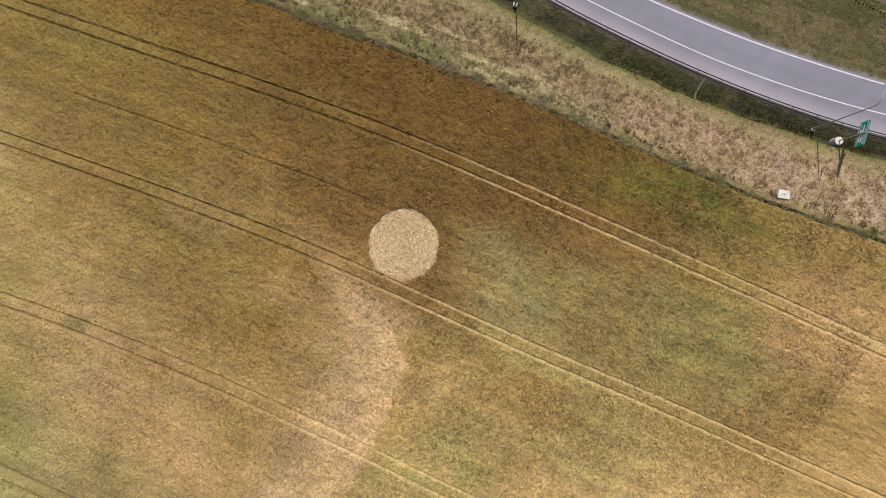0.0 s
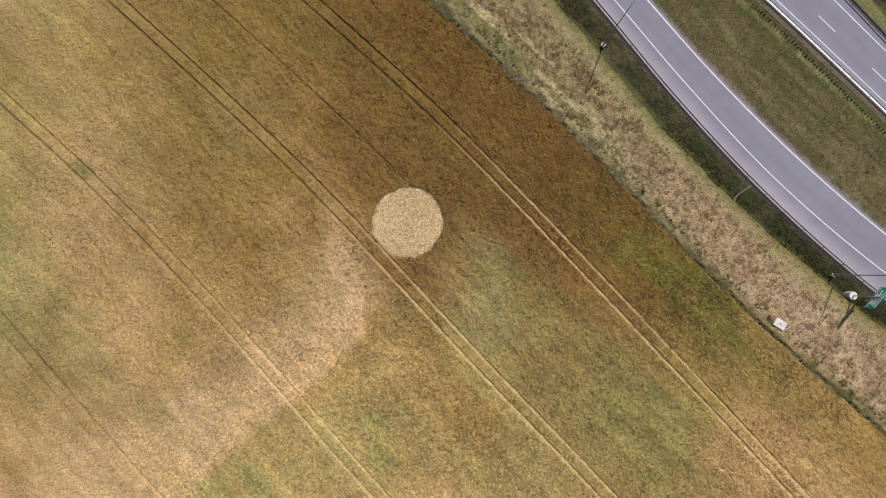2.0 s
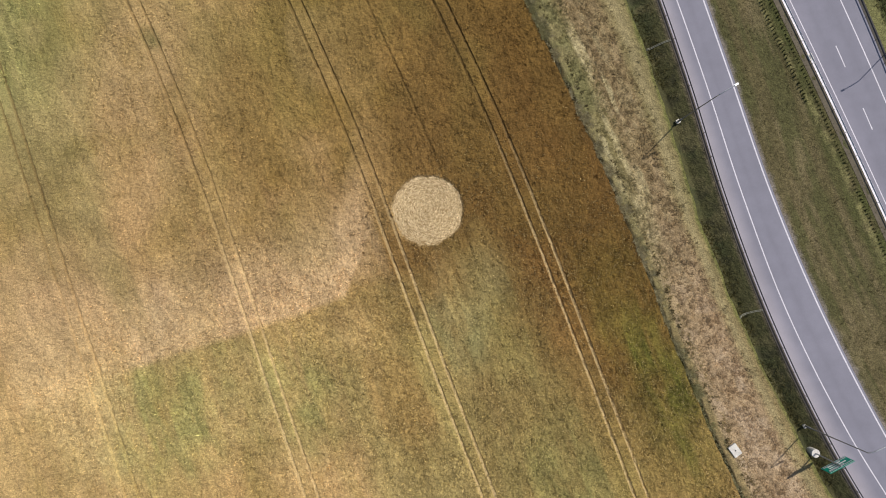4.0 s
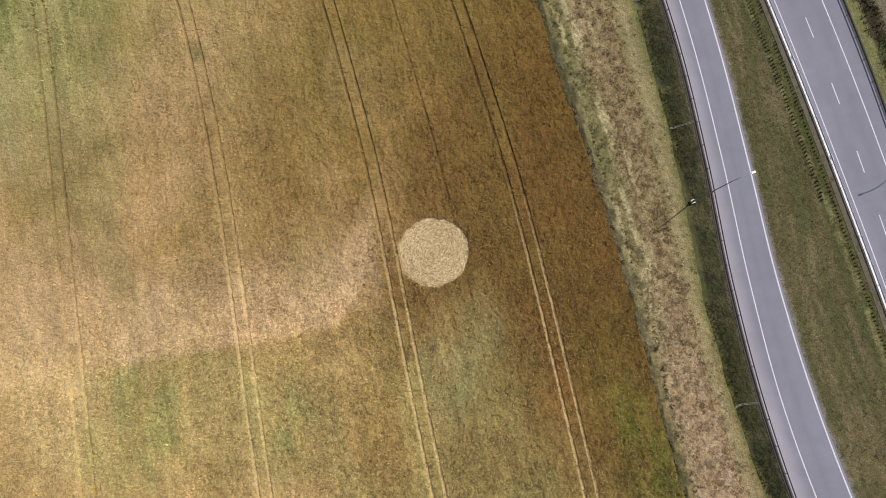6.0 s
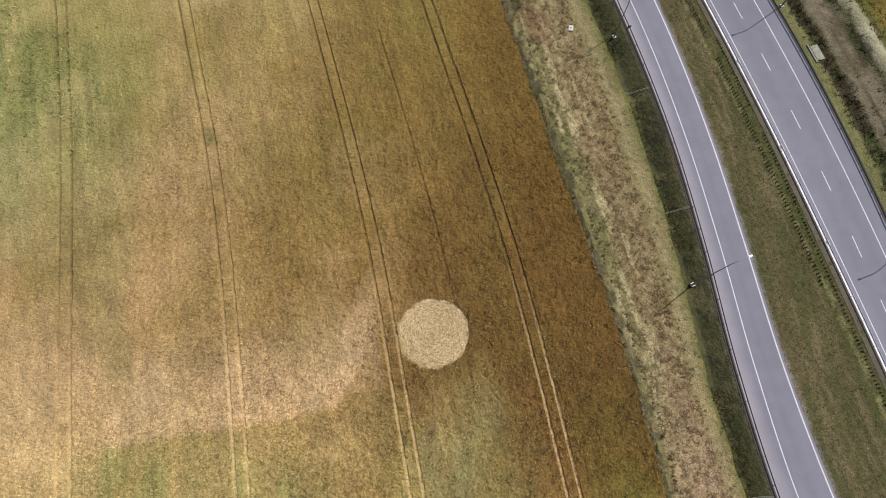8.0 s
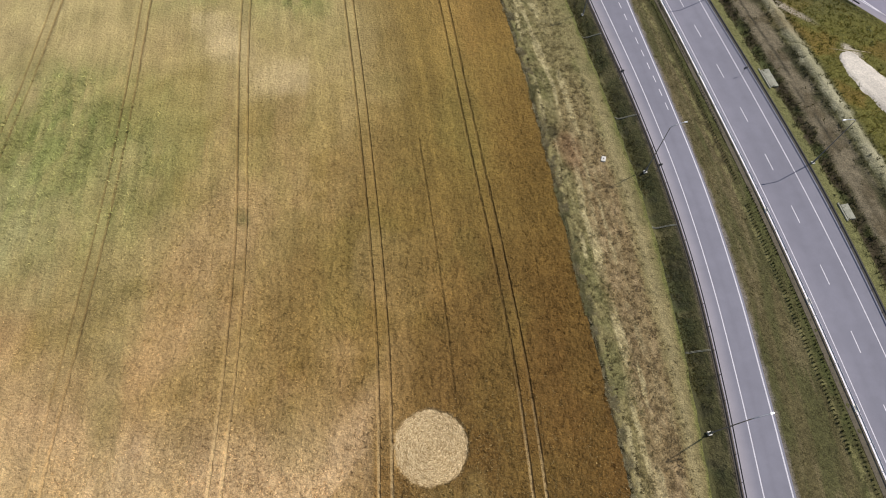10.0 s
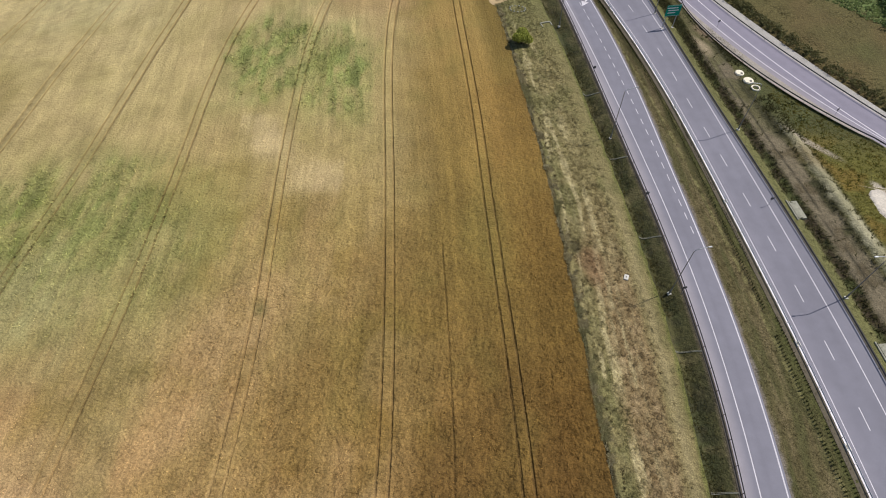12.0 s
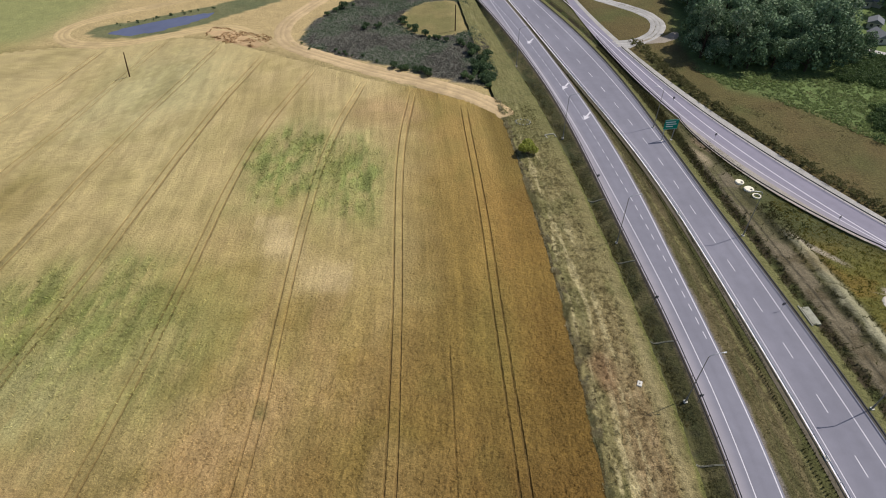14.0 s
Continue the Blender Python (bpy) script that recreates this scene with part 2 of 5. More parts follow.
gravel_right = spline(105, 20, (106.01, 88.51, 72.36, 57.72, 44.68, 33.10, 22.86, 13.70, 5.52))
shrub_line = curve((25.91, -153.52, 241.82), 118, 212)



def ribbon(name, f, ys, left, right, z, mat, colour=None, label="", category="", kind="structure", cols=2, parent=None):
    """A band beside the line f, between the offsets left and right across it (numbers or functions of y)."""
    ys = np.asarray(ys, float)
    d = (f(ys + 0.5) - f(ys - 0.5))
    nrm = np.sqrt(1 + d * d)
    nx, ny = 1 / nrm, -d / nrm
    lo = left(ys) if callable(left) else left + 0 * ys
    hi = right(ys) if callable(right) else right + 0 * ys
    us = np.linspace(0, 1, cols)
    off = lo[:, None] * (1 - us) + hi[:, None] * us
    X, Y = f(ys)[:, None] + nx[:, None] * off, ys[:, None] + ny[:, None] * off
    Z = (z(us[None, :], X, Y) if callable(z) else z) + 0 * X
    tone = colour(us[None, :] + 0 * X, X, Y).reshape(-1, 3) if colour else None
    ob = mesh_object(name, np.stack([X, Y, Z], -1).reshape(-1, 3), grid_faces(len(ys), cols), mat, parent, tone, True)
    return tagged(ob, label, category, "", kind)


def stepped(a, b, fine_a, fine_b, fine, coarse):
    return np.unique(np.round(np.concatenate([np.arange(a, fine_a, coarse), np.arange(fine_a, fine_b, fine), np.arange(fine_b, b + coarse, coarse)]), 3))


def east_right(y):
    return np.where(y > 98, np.minimum(rail_c(y) + 52, slip_left(y) + 0.1), rail_c(y) + 52)


# ---- ground sheet ----
TOP_X = np.array([-420, -300, -240, -208, -190, -173, -161, -152, -128, -104, -86, -63, -41, -25, -14, 10])
TOP_Y = np.array([120, 140, 152, 162, 172, 174, 182, 190, 191, 184, 179, 172, 168, 163, 157, 150])


def field_top(x):
    """The field's far edge, where the farm track runs."""
    return np.interp(x, TOP_X, TOP_Y)


def inside(X, Y, poly):
    hit = np.zeros(X.shape, bool)
    for (x0, y0), (x1, y1) in zip(poly, poly[1:] + poly[:1]):
        cross = (y0 > Y) != (y1 > Y)
        hit ^= cross & (X < (x1 - x0) * (Y - y0) / (y1 - y0 + 1e-9) + x0)
    return hit


MARSH = [(-99, 198), (-101, 215), (-97, 235), (-90, 250), (-70, 262), (-45, 262), (-36, 232), (-24, 205), (-17, 182), (-21, 174), (-38, 177), (-57, 182), (-78, 187), (-92, 192)]
WATER = [(-180, 186.6), (-176.5, 193.5), (-167, 203.5), (-157, 213), (-148, 219), (-146.5, 213), (-150, 206), (-157.5, 196), (-166, 188.2), (-173.5, 186)]
POND = [(-188, 185.5), (-187, 193), (-176, 201), (-167, 210), (-154, 223), (-139, 243), (-121, 266), (-108, 266), (-123, 240), (-137, 218), (-144, 205), (-154.5, 193), (-165, 185), (-178, 182.5)]


def ground_tone(X, Y):
    n1, n2, n3 = fbm(X, Y, 30, 1), fbm(X, Y, 8, 2), fbm(X, Y, 60, 5)
    tone = np.zeros(X.shape + (3,)) + np.array(rgb(122, 112, 72))
    tone = mix3(tone, rgb(98, 98, 58), smooth(0.4, 0.65, n1))
    tone = mix3(tone, rgb(142, 126, 88), 0.6 * smooth(0.5, 0.75, n2))
    # far farmland to the west
    west = smooth(-6, 6, crop_edge(Y) - 2 - X) * smooth(-8, 8, Y - field_top(X))
    tone = mix3(tone, rgb(150, 140, 90), west)
    tone = mix3(tone, rgb(138, 138, 88), west * smooth(4, 16, Y - field_top(X) + 10 * n1 - 5) * smooth(-178, -205, X))
    # sandy banks beside pond and farm track
    tone = mix3(tone, rgb(184, 158, 116), west * smooth(0.45, 0.6, n1 + 0.25) * smooth(-215, -190, X) * 0.7)
    hollow = inside(X, Y, POND).astype(float)
    tone = mix3(tone, rgb(88, 96, 66), hollow * (0.75 + 0.25 * n2))
    reed = (inside(X, Y, MARSH) & ((X + 50) ** 2 / 260 + (Y - 232) ** 2 / 420 > 1)).astype(float)
    tone = mix3(tone, rgb(100, 98, 88), reed)
    isle = smooth(1.1, 0.85, (X + 50) ** 2 / 260 + (Y - 232) ** 2 / 420 + 0.3 * (n2 - 0.5)) * west
    tone = mix3(tone, rgb(128, 117, 76), isle)
    tone = mix3(tone, rgb(112, 108, 66), isle * smooth(0.45, 0.6, n2) * 0.6)
    # land east of the ramp
    east = smooth(-1, 1, X - slip_right(Y))
    tone = mix3(tone, rgb(94, 86, 52), east)
    tone = mix3(tone, rgb(84, 86, 48), east * smooth(0.42, 0.62, n1) * 0.8)
    tone = mix3(tone, rgb(98, 82, 52), east * smooth(0.4, 0.6, n2) * 0.5)
    front = np.interp(X, [44, 52, 60, 75, 88, 100, 115, 131], [228, 202, 191, 183, 173, 161, 151, 146])
    wet = smooth(-3, 6, Y - front + 12 * (n1 - 0.5)) * smooth(42, 50, X)
    tone = mix3(tone, rgb(100, 116, 66), east * wet)
    tone = mix3(tone, rgb(88, 100, 58), east * wet * smooth(0.45, 0.6, n2) * 0.6)
    return tone


gx = stepped(-900, 900, -330, 190, 2.0, 60)
gy = stepped(-700, 1500, -120, 330, 2.0, 60)
GY, GX = np.meshgrid(gy, gx, indexing="ij")


def ground_height(X, Y):
    corridor = smooth(-3, 3, X - crop_edge(Y)) * smooth(6, 1, X - east_right(Y))
    field = smooth(3, -3, X - crop_edge(Y)) * smooth(3, -3, Y - field_top(X))
    h = -2.4 * corridor - 0.7 * field + 0.25 * (fbm(X, Y, 5, 3) - 0.5)
    ramp = smooth(-3, 0, X - slip_left(Y)) * smooth(3, 0, X - gravel_right(Y)) * smooth(60, 70, Y)
    h = h - 0.45 * ramp * (1 - corridor)
    water = inside(X, Y, WATER)
    return np.where(water, np.minimum(h, -0.35), h) - 0.05


GZ = ground_height(GX, GY)
ground = mesh_object("ground", np.stack([GX, GY, GZ], -1).reshape(-1, 3), grid_faces(*GX.shape), M_GRASS, None, ground_tone(GX, GY).reshape(-1, 3), True)
tagged(ground, "rough grassland in olive and brown with bare patches", "ground", "", "structure")

# ---- verge, ditch, median ----
ROAD_Y = stepped(-260, 420, -80, 270, 1.0, 10)
FINE_Y = stepped(-200, 330, -70, 130, 0.4, 1.2)


def verge_tone(U, X, Y):
    d = X - crop_edge(Y)
    n1, n2, n4 = fbm(X, Y, 14, 11), fbm(X, Y, 2.2, 12), fbm(X, Y, 0.9, 16, 2)
    rows = vnoise(d * 1.15, Y * 0.13 + 0.5 * n2, 1.0, 13)
    rows2 = vnoise(d * 1.9, Y * 0.30 + 0.7 * n2, 1.0, 17)
    north = smooth(55, 95, Y)
    tone = np.zeros(X.shape + (3,)) + np.array(rgb(134, 117, 80))
    # trampled brown clods in the middle, greener towards both sides and northwards
    middle = smooth(0.26, 0.42, U + 0.12 * (n1 - 0.5)) * smooth(0.80, 0.66, U + 0.10 * (n2 - 0.5)) * (1 - 0.75 * north)
    tone = mix3(tone, rgb(138, 118, 84), 0.75 * middle)
    tone = mix3(tone, rgb(164, 142, 106), 0.6 * middle * smooth(0.5, 0.68, n2))
    tone = mix3(tone, rgb(104, 88, 60), 0.5 * middle * smooth(0.54, 0.68, n4))
    green = np.clip(smooth(0.34, 0.2, U) + smooth(0.66, 0.85, U) * 0.7 + 0.9 * north, 0, 1) * smooth(-45, 20, Y + 30 * (n1 - 0.5))
    tone = mix3(tone, rgb(128, 121, 80), 0.7 * green)
    tone = mix3(tone, rgb(104, 102, 62), 0.55 * green * smooth(0.46, 0.64, fbm(X, Y, 4.5, 18, 3)))
    # windrows of pale cut grass lying along the verge
    hay = smooth(0.56, 0.76, rows) * smooth(0.05, 0.14, U) * smooth(0.62, 0.42, U) * smooth(-30, 10, Y)
    hay = np.maximum(hay, 0.28 * smooth(0.6, 0.8, rows2) * smooth(0.08, 0.2, U) * smooth(0.9, 0.7, U))
    tone = mix3(tone, rgb(190, 176, 132), 0.7 * hay * (0.45 + 0.75 * n4))
    tone = mix3(tone, rgb(152, 138, 100), 0.7 * smooth(0.10, 0.0, np.abs(U - 0.84 + 0.08 * (n1 - 0.5))) * smooth(110, 60, Y))
    tone = mix3(tone, rgb(102, 104, 54), 0.8 * smooth(0.94, 0.99, U + 0.05 * (n2 - 0.5)))
    tone = mix3(tone, rgb(166, 140, 110), 0.6 * smooth(12, -25, Y) * smooth(0.1, 0.2, U) * smooth(0.85, 0.7, U))
    tone = mix3(tone, rgb(186, 164, 136), 0.45 * smooth(0.45, 0.65, n2) * smooth(0, -30, Y) * smooth(0.1, 0.2, U) * smooth(0.8, 0.65, U))
    # dark soil at the crop's foot, with the gap's shade painted in
    tone = mix3(tone, rgb(74, 64, 38), smooth(0.06, 0.02, U + 0.03 * (n2 - 0.5)) * smooth(160, 150, Y))
    tone = blob(tone, X, Y, 20.8, 64.5, 5.5, 2.2, rgb(134, 104, 76), 0.7, lean=-0.3, rough=0.8)
    tone = blob(tone, X, Y, 17.4, 68.5, 1.6, 1.0, rgb(66, 62, 38), 0.85)
    tone = mix3(tone, rgb(112, 110, 68), smooth(120, 160, Y) * 0.7)
    return tone * ((0.82 + 0.22 * n4) * (1 + 0.07 * smooth(5, -20, Y)))[..., None]


def verge_height(U, X, Y):
    rough = smooth(0.95, 0.72, U)
    return (0.15 + 0.3 * rough) * (fbm(X, Y, 1.0, 14, 2) - 0.5) + 0.1 * (fbm(X, Y, 7, 15) - 0.5) - 0.75 * smooth(0.045, 0.015, U + 0.02 * (vnoise(X, Y, 1.5, 20) - 0.5)) * smooth(160, 150, Y) * smooth(0.15, 0.45, vnoise(0 * X, Y, 3.0, 27))


VERGE_Y = stepped(-200, 330, -70, 130, 0.33, 1.2)
verge = strip("verge", crop_edge, ditch_edge, VERGE_Y, 62, verge_height, M_GRASS, verge_tone, label="dry mown grass verge in tan and dull green with windrows", category="verge")


def ditch_height(U, X, Y):
    return np.interp(U, [0, 0.08, 0.3, 0.95, 1], [-0.05, -0.75, -1.55, -0.1, 0.0]) + 0.16 * (fbm(X, Y, 1.0, 21) - 0.5) * smooth(0, 0.1, U) * smooth(1, 0.9, U)


def ditch_tone(U, X, Y):
    n1, n2 = fbm(X, Y, 5, 22), fbm(X, Y, 1.6, 23)
    tone = np.zeros(X.shape + (3,)) + np.array(rgb(75, 73, 45))
    tone = mix3(tone, rgb(66, 68, 42), smooth(0.42, 0.6, n1) * smooth(0.85, 0.5, U))
    tone = mix3(tone, rgb(104, 96, 66), 0.5 * smooth(0.56, 0.7, fbm(X, Y, 3.0, 24, 3)))
    tone = mix3(tone, rgb(104, 94, 74), smooth(0.86, 0.98, U))
    return mix3(tone, rgb(56, 54, 38), 0.6 * smooth(0.5, 0.7, n2))


ditch = strip("ditch", ditch_edge, lambda y: rail_a(y) - 0.5, FINE_Y, 16, ditch_height, M_GRASS, ditch_tone, label="steep shaded roadside ditch with dark green growth", category="ditch")


def asphalt_tone(base, light):
    def at(U, X, Y):
        n1, n2 = fbm(X, Y, 20, 31), fbm(X * 3, Y * 0.4, 6, 32)
        tone = np.zeros(X.shape + (3,)) + np.array(base)
        tone = mix3(tone, light, smooth(0.35, 0.0, U) * 0.8)
        wear = np.exp(-((U - 0.62) / 0.07) ** 2) + 0.7 * np.exp(-((U - 0.33) / 0.07) ** 2)
        tone = tone * (1 - 0.07 * wear * (0.5 + n1))[..., None]
        return tone * (0.93 + 0.14 * n1[..., None]) * (0.95 + 0.1 * n2[..., None])
    return at


GREY, PALE = rgb(129, 127, 137), rgb(162, 155, 160)
carriageway_a = strip("road_south", rail_a, lambda y: line_b(y) + 0.45, ROAD_Y, 14, lambda U, X, Y: 0.02 + 0 * X, M_ASPHALT, asphalt_tone(GREY, PALE), label="single lane carriageway of pale grey worn asphalt", category="road")


def median_tone(U, X, Y):
    n1, n2 = fbm(X, Y, 9, 41), fbm(X, Y, 1.5, 42)
    d = X - line_b(Y)
    mown = fbm(d * 1.2, Y * 0.10, 1.6, 44, 3)
    tone = np.zeros(X.shape + (3,)) + np.array(rgb(88, 80, 52))
    tone = mix3(tone, rgb(98, 88, 60), smooth(0.45, 0.65, n1))
    tone = mix3(tone, rgb(76, 76, 44), 0.7 * smooth(0.42, 0.62, mown))
    tone = mix3(tone, rgb(112, 100, 72), 0.6 * smooth(0.56, 0.74, fbm(d * 1.5, Y * 0.16, 1.3, 45, 2)))
    tone = mix3(tone, rgb(76, 80, 42), 0.75 * smooth(0.6, 0.85, U) * smooth(0.35, 0.55, n1 + 0.1))
    tone = mix3(tone, rgb(128, 122, 80), 0.7 * smooth(0.5, 0.2, np.abs(rail_b(Y) - X - 3.0 - 0.012 * Y + 0.8 * (n2 - 0.5))) * smooth(0.35, 0.55, n2))
    tone = mix3(tone, rgb(122, 114, 106), 0.9 * smooth(0.9, 0.2, d - 0.35 + 1.1 * (n2 - 0.5)))
    return mix3(tone, rgb(92, 84, 72), smooth(0.92, 0.97, U))


median = strip("median", lambda y: line_b(y) + 0.35, lambda y: rail_b(y) + 0.2, stepped(-200, 330, -60, 150, 0.5, 1.2), 34, lambda U, X, Y: 0.03 - 0.35 * np.sin(np.pi * U) ** 2 + 0.14 * (fbm(X, Y, 1.2, 43) - 0.5) * smooth(0, 0.1, U) * smooth(1, 0.9, U) - 0.03 * smooth(0.05, 0, U), M_GRASS, median_tone, label="olive grass median between the carriageways", category="median")
carriageway_b = strip("road_north", rail_b, rail_c, ROAD_Y, 14, lambda U, X, Y: 0.02 + 0 * X, M_ASPHALT, asphalt_tone(rgb(128, 126, 136), rgb(134, 131, 141)), label="two lane carriageway of grey worn asphalt", category="road")

# shoulder and scrub strip between the main road and the slip road


def east_tone(U, X, Y):
    d = (X - rail_c(Y)) * 0.94
    n1, n2, n3 = fbm(X, Y, 7, 51), fbm(X, Y, 2.0, 52), fbm(X, Y, 3.5, 54)
    d = d + 1.5 * (n2 - 0.5)
    tone = np.zeros(X.shape + (3,)) + np.array(rgb(84, 82, 48))
    tone = mix3(tone, rgb(108, 106, 66), smooth(3.2, 2.4, d))
    tone = mix3(tone, rgb(62, 54, 38), smooth(2.8, 3.4, d) * smooth(6.0, 5.0, d))
    tone = mix3(tone, rgb(70, 74, 40), smooth(2.8, 3.4, d) * smooth(6.0, 5.0, d) * smooth(0.45, 0.6, n3))
    tone = mix3(tone, rgb(112, 102, 82), smooth(5.2, 6.0, d) * smooth(11.5, 10.2, d) * smooth(155, 140, Y))
    tone = mix3(tone, rgb(92, 82, 62), smooth(0.5, 0.62, n3) * smooth(5.8, 6.6, d) * smooth(11, 10, d))
    tone = mix3(tone, rgb(84, 82, 50), 0.7 * smooth(95, 125, Y) * smooth(5.8, 6.6, d) * smooth(0.35, 0.55, n1))
    tone = mix3(tone, rgb(56, 52, 40), 0.85 * smooth(0.34, 0.12, np.abs((X - rail_c(Y)) * 0.94 - 7.4 - 0.5 * (vnoise(Y, 0 * Y, 8, 55) - 0.5))) * smooth(150, 120, Y))
    tone = mix3(tone, rgb(62, 60, 38), smooth(0.46, 0.58, n1) * smooth(9.0, 10.2, d) * smooth(12.8, 11.6, d))
    tone = mix3(tone, rgb(156, 150, 122), smooth(11.2, 12.0, d) * smooth(15.4, 14.4, d) * smooth(120, 108, Y) * (0.65 + 0.35 * smooth(0.4, 0.6, n3)))
    soil = lambda *a, **k: blob(tone, X, Y, *a, **k)
    far = smooth(15.0, 16.4, d)
    tone = mix3(tone, rgb(96, 92, 42), far * smooth(118, 104, Y))
    tone = mix3(tone, rgb(108, 92, 42), far * smooth(0.48, 0.62, n1) * smooth(118, 104, Y))
    tone = soil(81.3, 98.0, 2.0, 0.9, rgb(190, 178, 160), 0.9, lean=-0.8, hard=3)
    tone = soil(69.0, 110.0, 6.4, 1.1, rgb(168, 156, 138), 0.85, lean=-1.45, hard=3, rough=0.6)
    tone = soil(67.5, 105.5, 6, 2.4, rgb(104, 84, 50), 0.5, lean=-0.7)
    tone = soil(46.5, 145.5, 5.0, 1.6, rgb(158, 142, 116), 0.8, lean=-0.45, hard=2, rough=0.8)
    tone = soil(48.0, 152.0, 4.0, 2.0, rgb(132, 112, 92), 0.7, lean=-0.7, rough=0.8)
    bush = smooth(11.0, 13.0, d) * smooth(112, 120, Y)
    return mix3(tone, rgb(74, 78, 46), bush * (0.5 + 0.5 * smooth(0.4, 0.6, n3)))


def east_profile(d, y):
    """Height across the strip: ditch, track and a bank that dies out northwards."""
    bank = np.interp(d, [11, 13.5, 16], [0, 1.15, 0]) * smooth(124, 110, y)
    return np.interp(d, [0, 2.5, 4.5, 6.5, 11, 16, 20, 30], [0, -0.1, -1.1, -0.3, -0.3, -0.25, -0.4, -0.4]) + bank


east_verge = strip("verge_east", rail_c, east_right, stepped(-200, 330, 20, 160, 0.6, 1.5), 84, lambda U, X, Y: 0.02 + east_profile(X - rail_c(Y), Y) * smooth(1, 0.93, U) + 0.3 * (fbm(X, Y, 1.6, 53) - 0.5) * smooth(0.5, 2, X - rail_c(Y)) * smooth(1, 0.95, U), M_GRASS, east_tone, label="overgrown strip with ditch, dirt track and gravel bank", category="verge")

# slip road
RAMP_Y = stepped(60, 420, 90, 262, 1.0, 6)
strip("slip_road", slip_left, slip_right, RAMP_Y, 10, lambda U, X, Y: 0.03 + 0 * X, M_ASPHALT, asphalt_tone(rgb(138, 133, 146), rgb(152, 145, 150)), label="slip road of pale grey asphalt", category="road")
strip("gravel_shoulder", slip_right, gravel_right, RAMP_Y, 5, lambda U, X, Y: 0.02 - 0.1 * U, M_SOIL, lambda U, X, Y: np.zeros(X.shape + (3,)) + np.array(rgb(166, 162, 156)) * (0.9 + 0.2 * fbm(X, Y, 3, 61)[..., None]), label="pale gravel shoulder along the slip road", category="road shoulder")


def wedge(y):
    """How far the gravel reaches inwards from the slip road's edge."""
    return 2.9 * np.sin(np.pi * np.clip((np.asarray(y, float) - 114) / 52, 0, 1)) ** 0.7


ribbon("gravel_wedge", slip_left, np.arange(114, 167, 1.0), lambda y: -wedge(y), 0.05, 0.05, M_SOIL, lambda U, X, Y: np.zeros(X.shape + (3,)) + np.array(rgb(158, 150, 140)) * (0.85 + 0.3 * fbm(X, Y, 2.5, 62)[..., None]), "pale gravel wedge on the slip road's inner side", "road shoulder", cols=5)


# ---- road paint ----
def road_line(f, y0, y1, width, offset=0.0, z=0.026, step=2.0):
    return ribbon("road_marking", f, np.arange(y0, y1 + step, step), offset - width / 2, offset + width / 2, z, M_PAINT, None, "worn white edge line painted on the asphalt", "road marking")


road_line(line_a, -260, 420, 0.18)
road_line(line_b, -260, 420, 0.22)
road_line(rail_b, -260, 420, 0.16, 1.2)
road_line(line_d, -260, 420, 0.18)
road_line(ramp_line_b, 60, 420, 0.3, z=0.036)
road_line(ramp_line_a, 95, 235, 0.24, z=0.036)


def dash_row(f, start, stop, period, length, width, z=0.026):
    y = start
    while y < stop:
        ribbon("lane_dash", f, np.linspace(y, y + length, 3), -width / 2, width / 2, z, M_PAINT, None, "short white lane dash painted on the asphalt", "road marking")["group"] = "lane dashes"
        y += period


def dash_b(y):
    w = smooth(110, 145, np.asarray(y, float))
    return dash_near(y) * (1 - w) + (0.5 * rail_b(y) + 0.5 * line_d(y) + 0.6) * w


dash_row(dash_b, -148.0, 15, 11.9, 3.7, 0.16)
dash_row(dash_b, 17.5, 52, 11.85, 3.7, 0.16)
dash_row(dash_b, 53.1, 100, 11.3, 3.6, 0.16)
dash_row(dash_b, 107.3, 330, 10.2, 3.4, 0.16)
dash_row(dash_a, 77, 330, 3.55, 1.8, 0.16)

# ---- the crop ----
tram_2 = spline(-60, 20, (28.63, 25.20, 21.62, 17.98, 13.87, 8.76, 3.18, -2.30, -7.71, -13.50, -19.57, -25.62))
tram_1 = spline(-60, 20, (5.90, 2.31, -1.62, -5.19, -8.87, -13.55, -18.78, -24.21, -29.92, -35.36, -39.86, -43.01))
tram_3 = spline(-40, 20, (-24.48, -27.84, -30.93, -34.28, -38.50, -43.81, -49.1, -53.9, -58.1, -60.8, -61.9))
tram_4 = spline(-40, 20, (-51.67, -54.99, -58.25, -61.35, -64.61, -68.49, -72.85, -77.33, -80.87, -82.81, -83.18))


def table_line(ys, xs):
    def at(y):
        y = np.asarray(y, float)
        s0, s1 = (xs[1] - xs[0]) / (ys[1] - ys[0]), (xs[-1] - xs[-2]) / (ys[-1] - ys[-2])
        return np.interp(y, ys, xs) + np.minimum(y - ys[0], 0) * s0 + np.maximum(y - ys[-1], 0) * s1
    return at


tram_5 = table_line([-120, -30, 39, 52, 69, 88, 115, 149, 191], [-62, -80, -90.0, -91.2, -93, -96, -100, -104.3, -106.7])
tram_6 = table_line([-120, -30, 40, 64, 78, 97, 130, 158, 192], [-84, -101, -112, -114.4, -116.4, -119.4, -123, -125, -127.8])
tram_7 = table_line([-120, 0, 60, 98, 120, 137, 180], [-110, -128, -139, -143, -144, -145.5, -150])
tram_8 = table_line([-120, 0, 60, 119, 144, 180], [-136, -152, -161, -165.9, -167, -170])
TRAMS = [tram_2, tram_1, tram_3, tram_4, tram_5, tram_6, tram_7, tram_8]
knots = [crop_edge, *TRAMS, lambda y: tram_8(y) - 90, lambda y: tram_8(y) - 250]
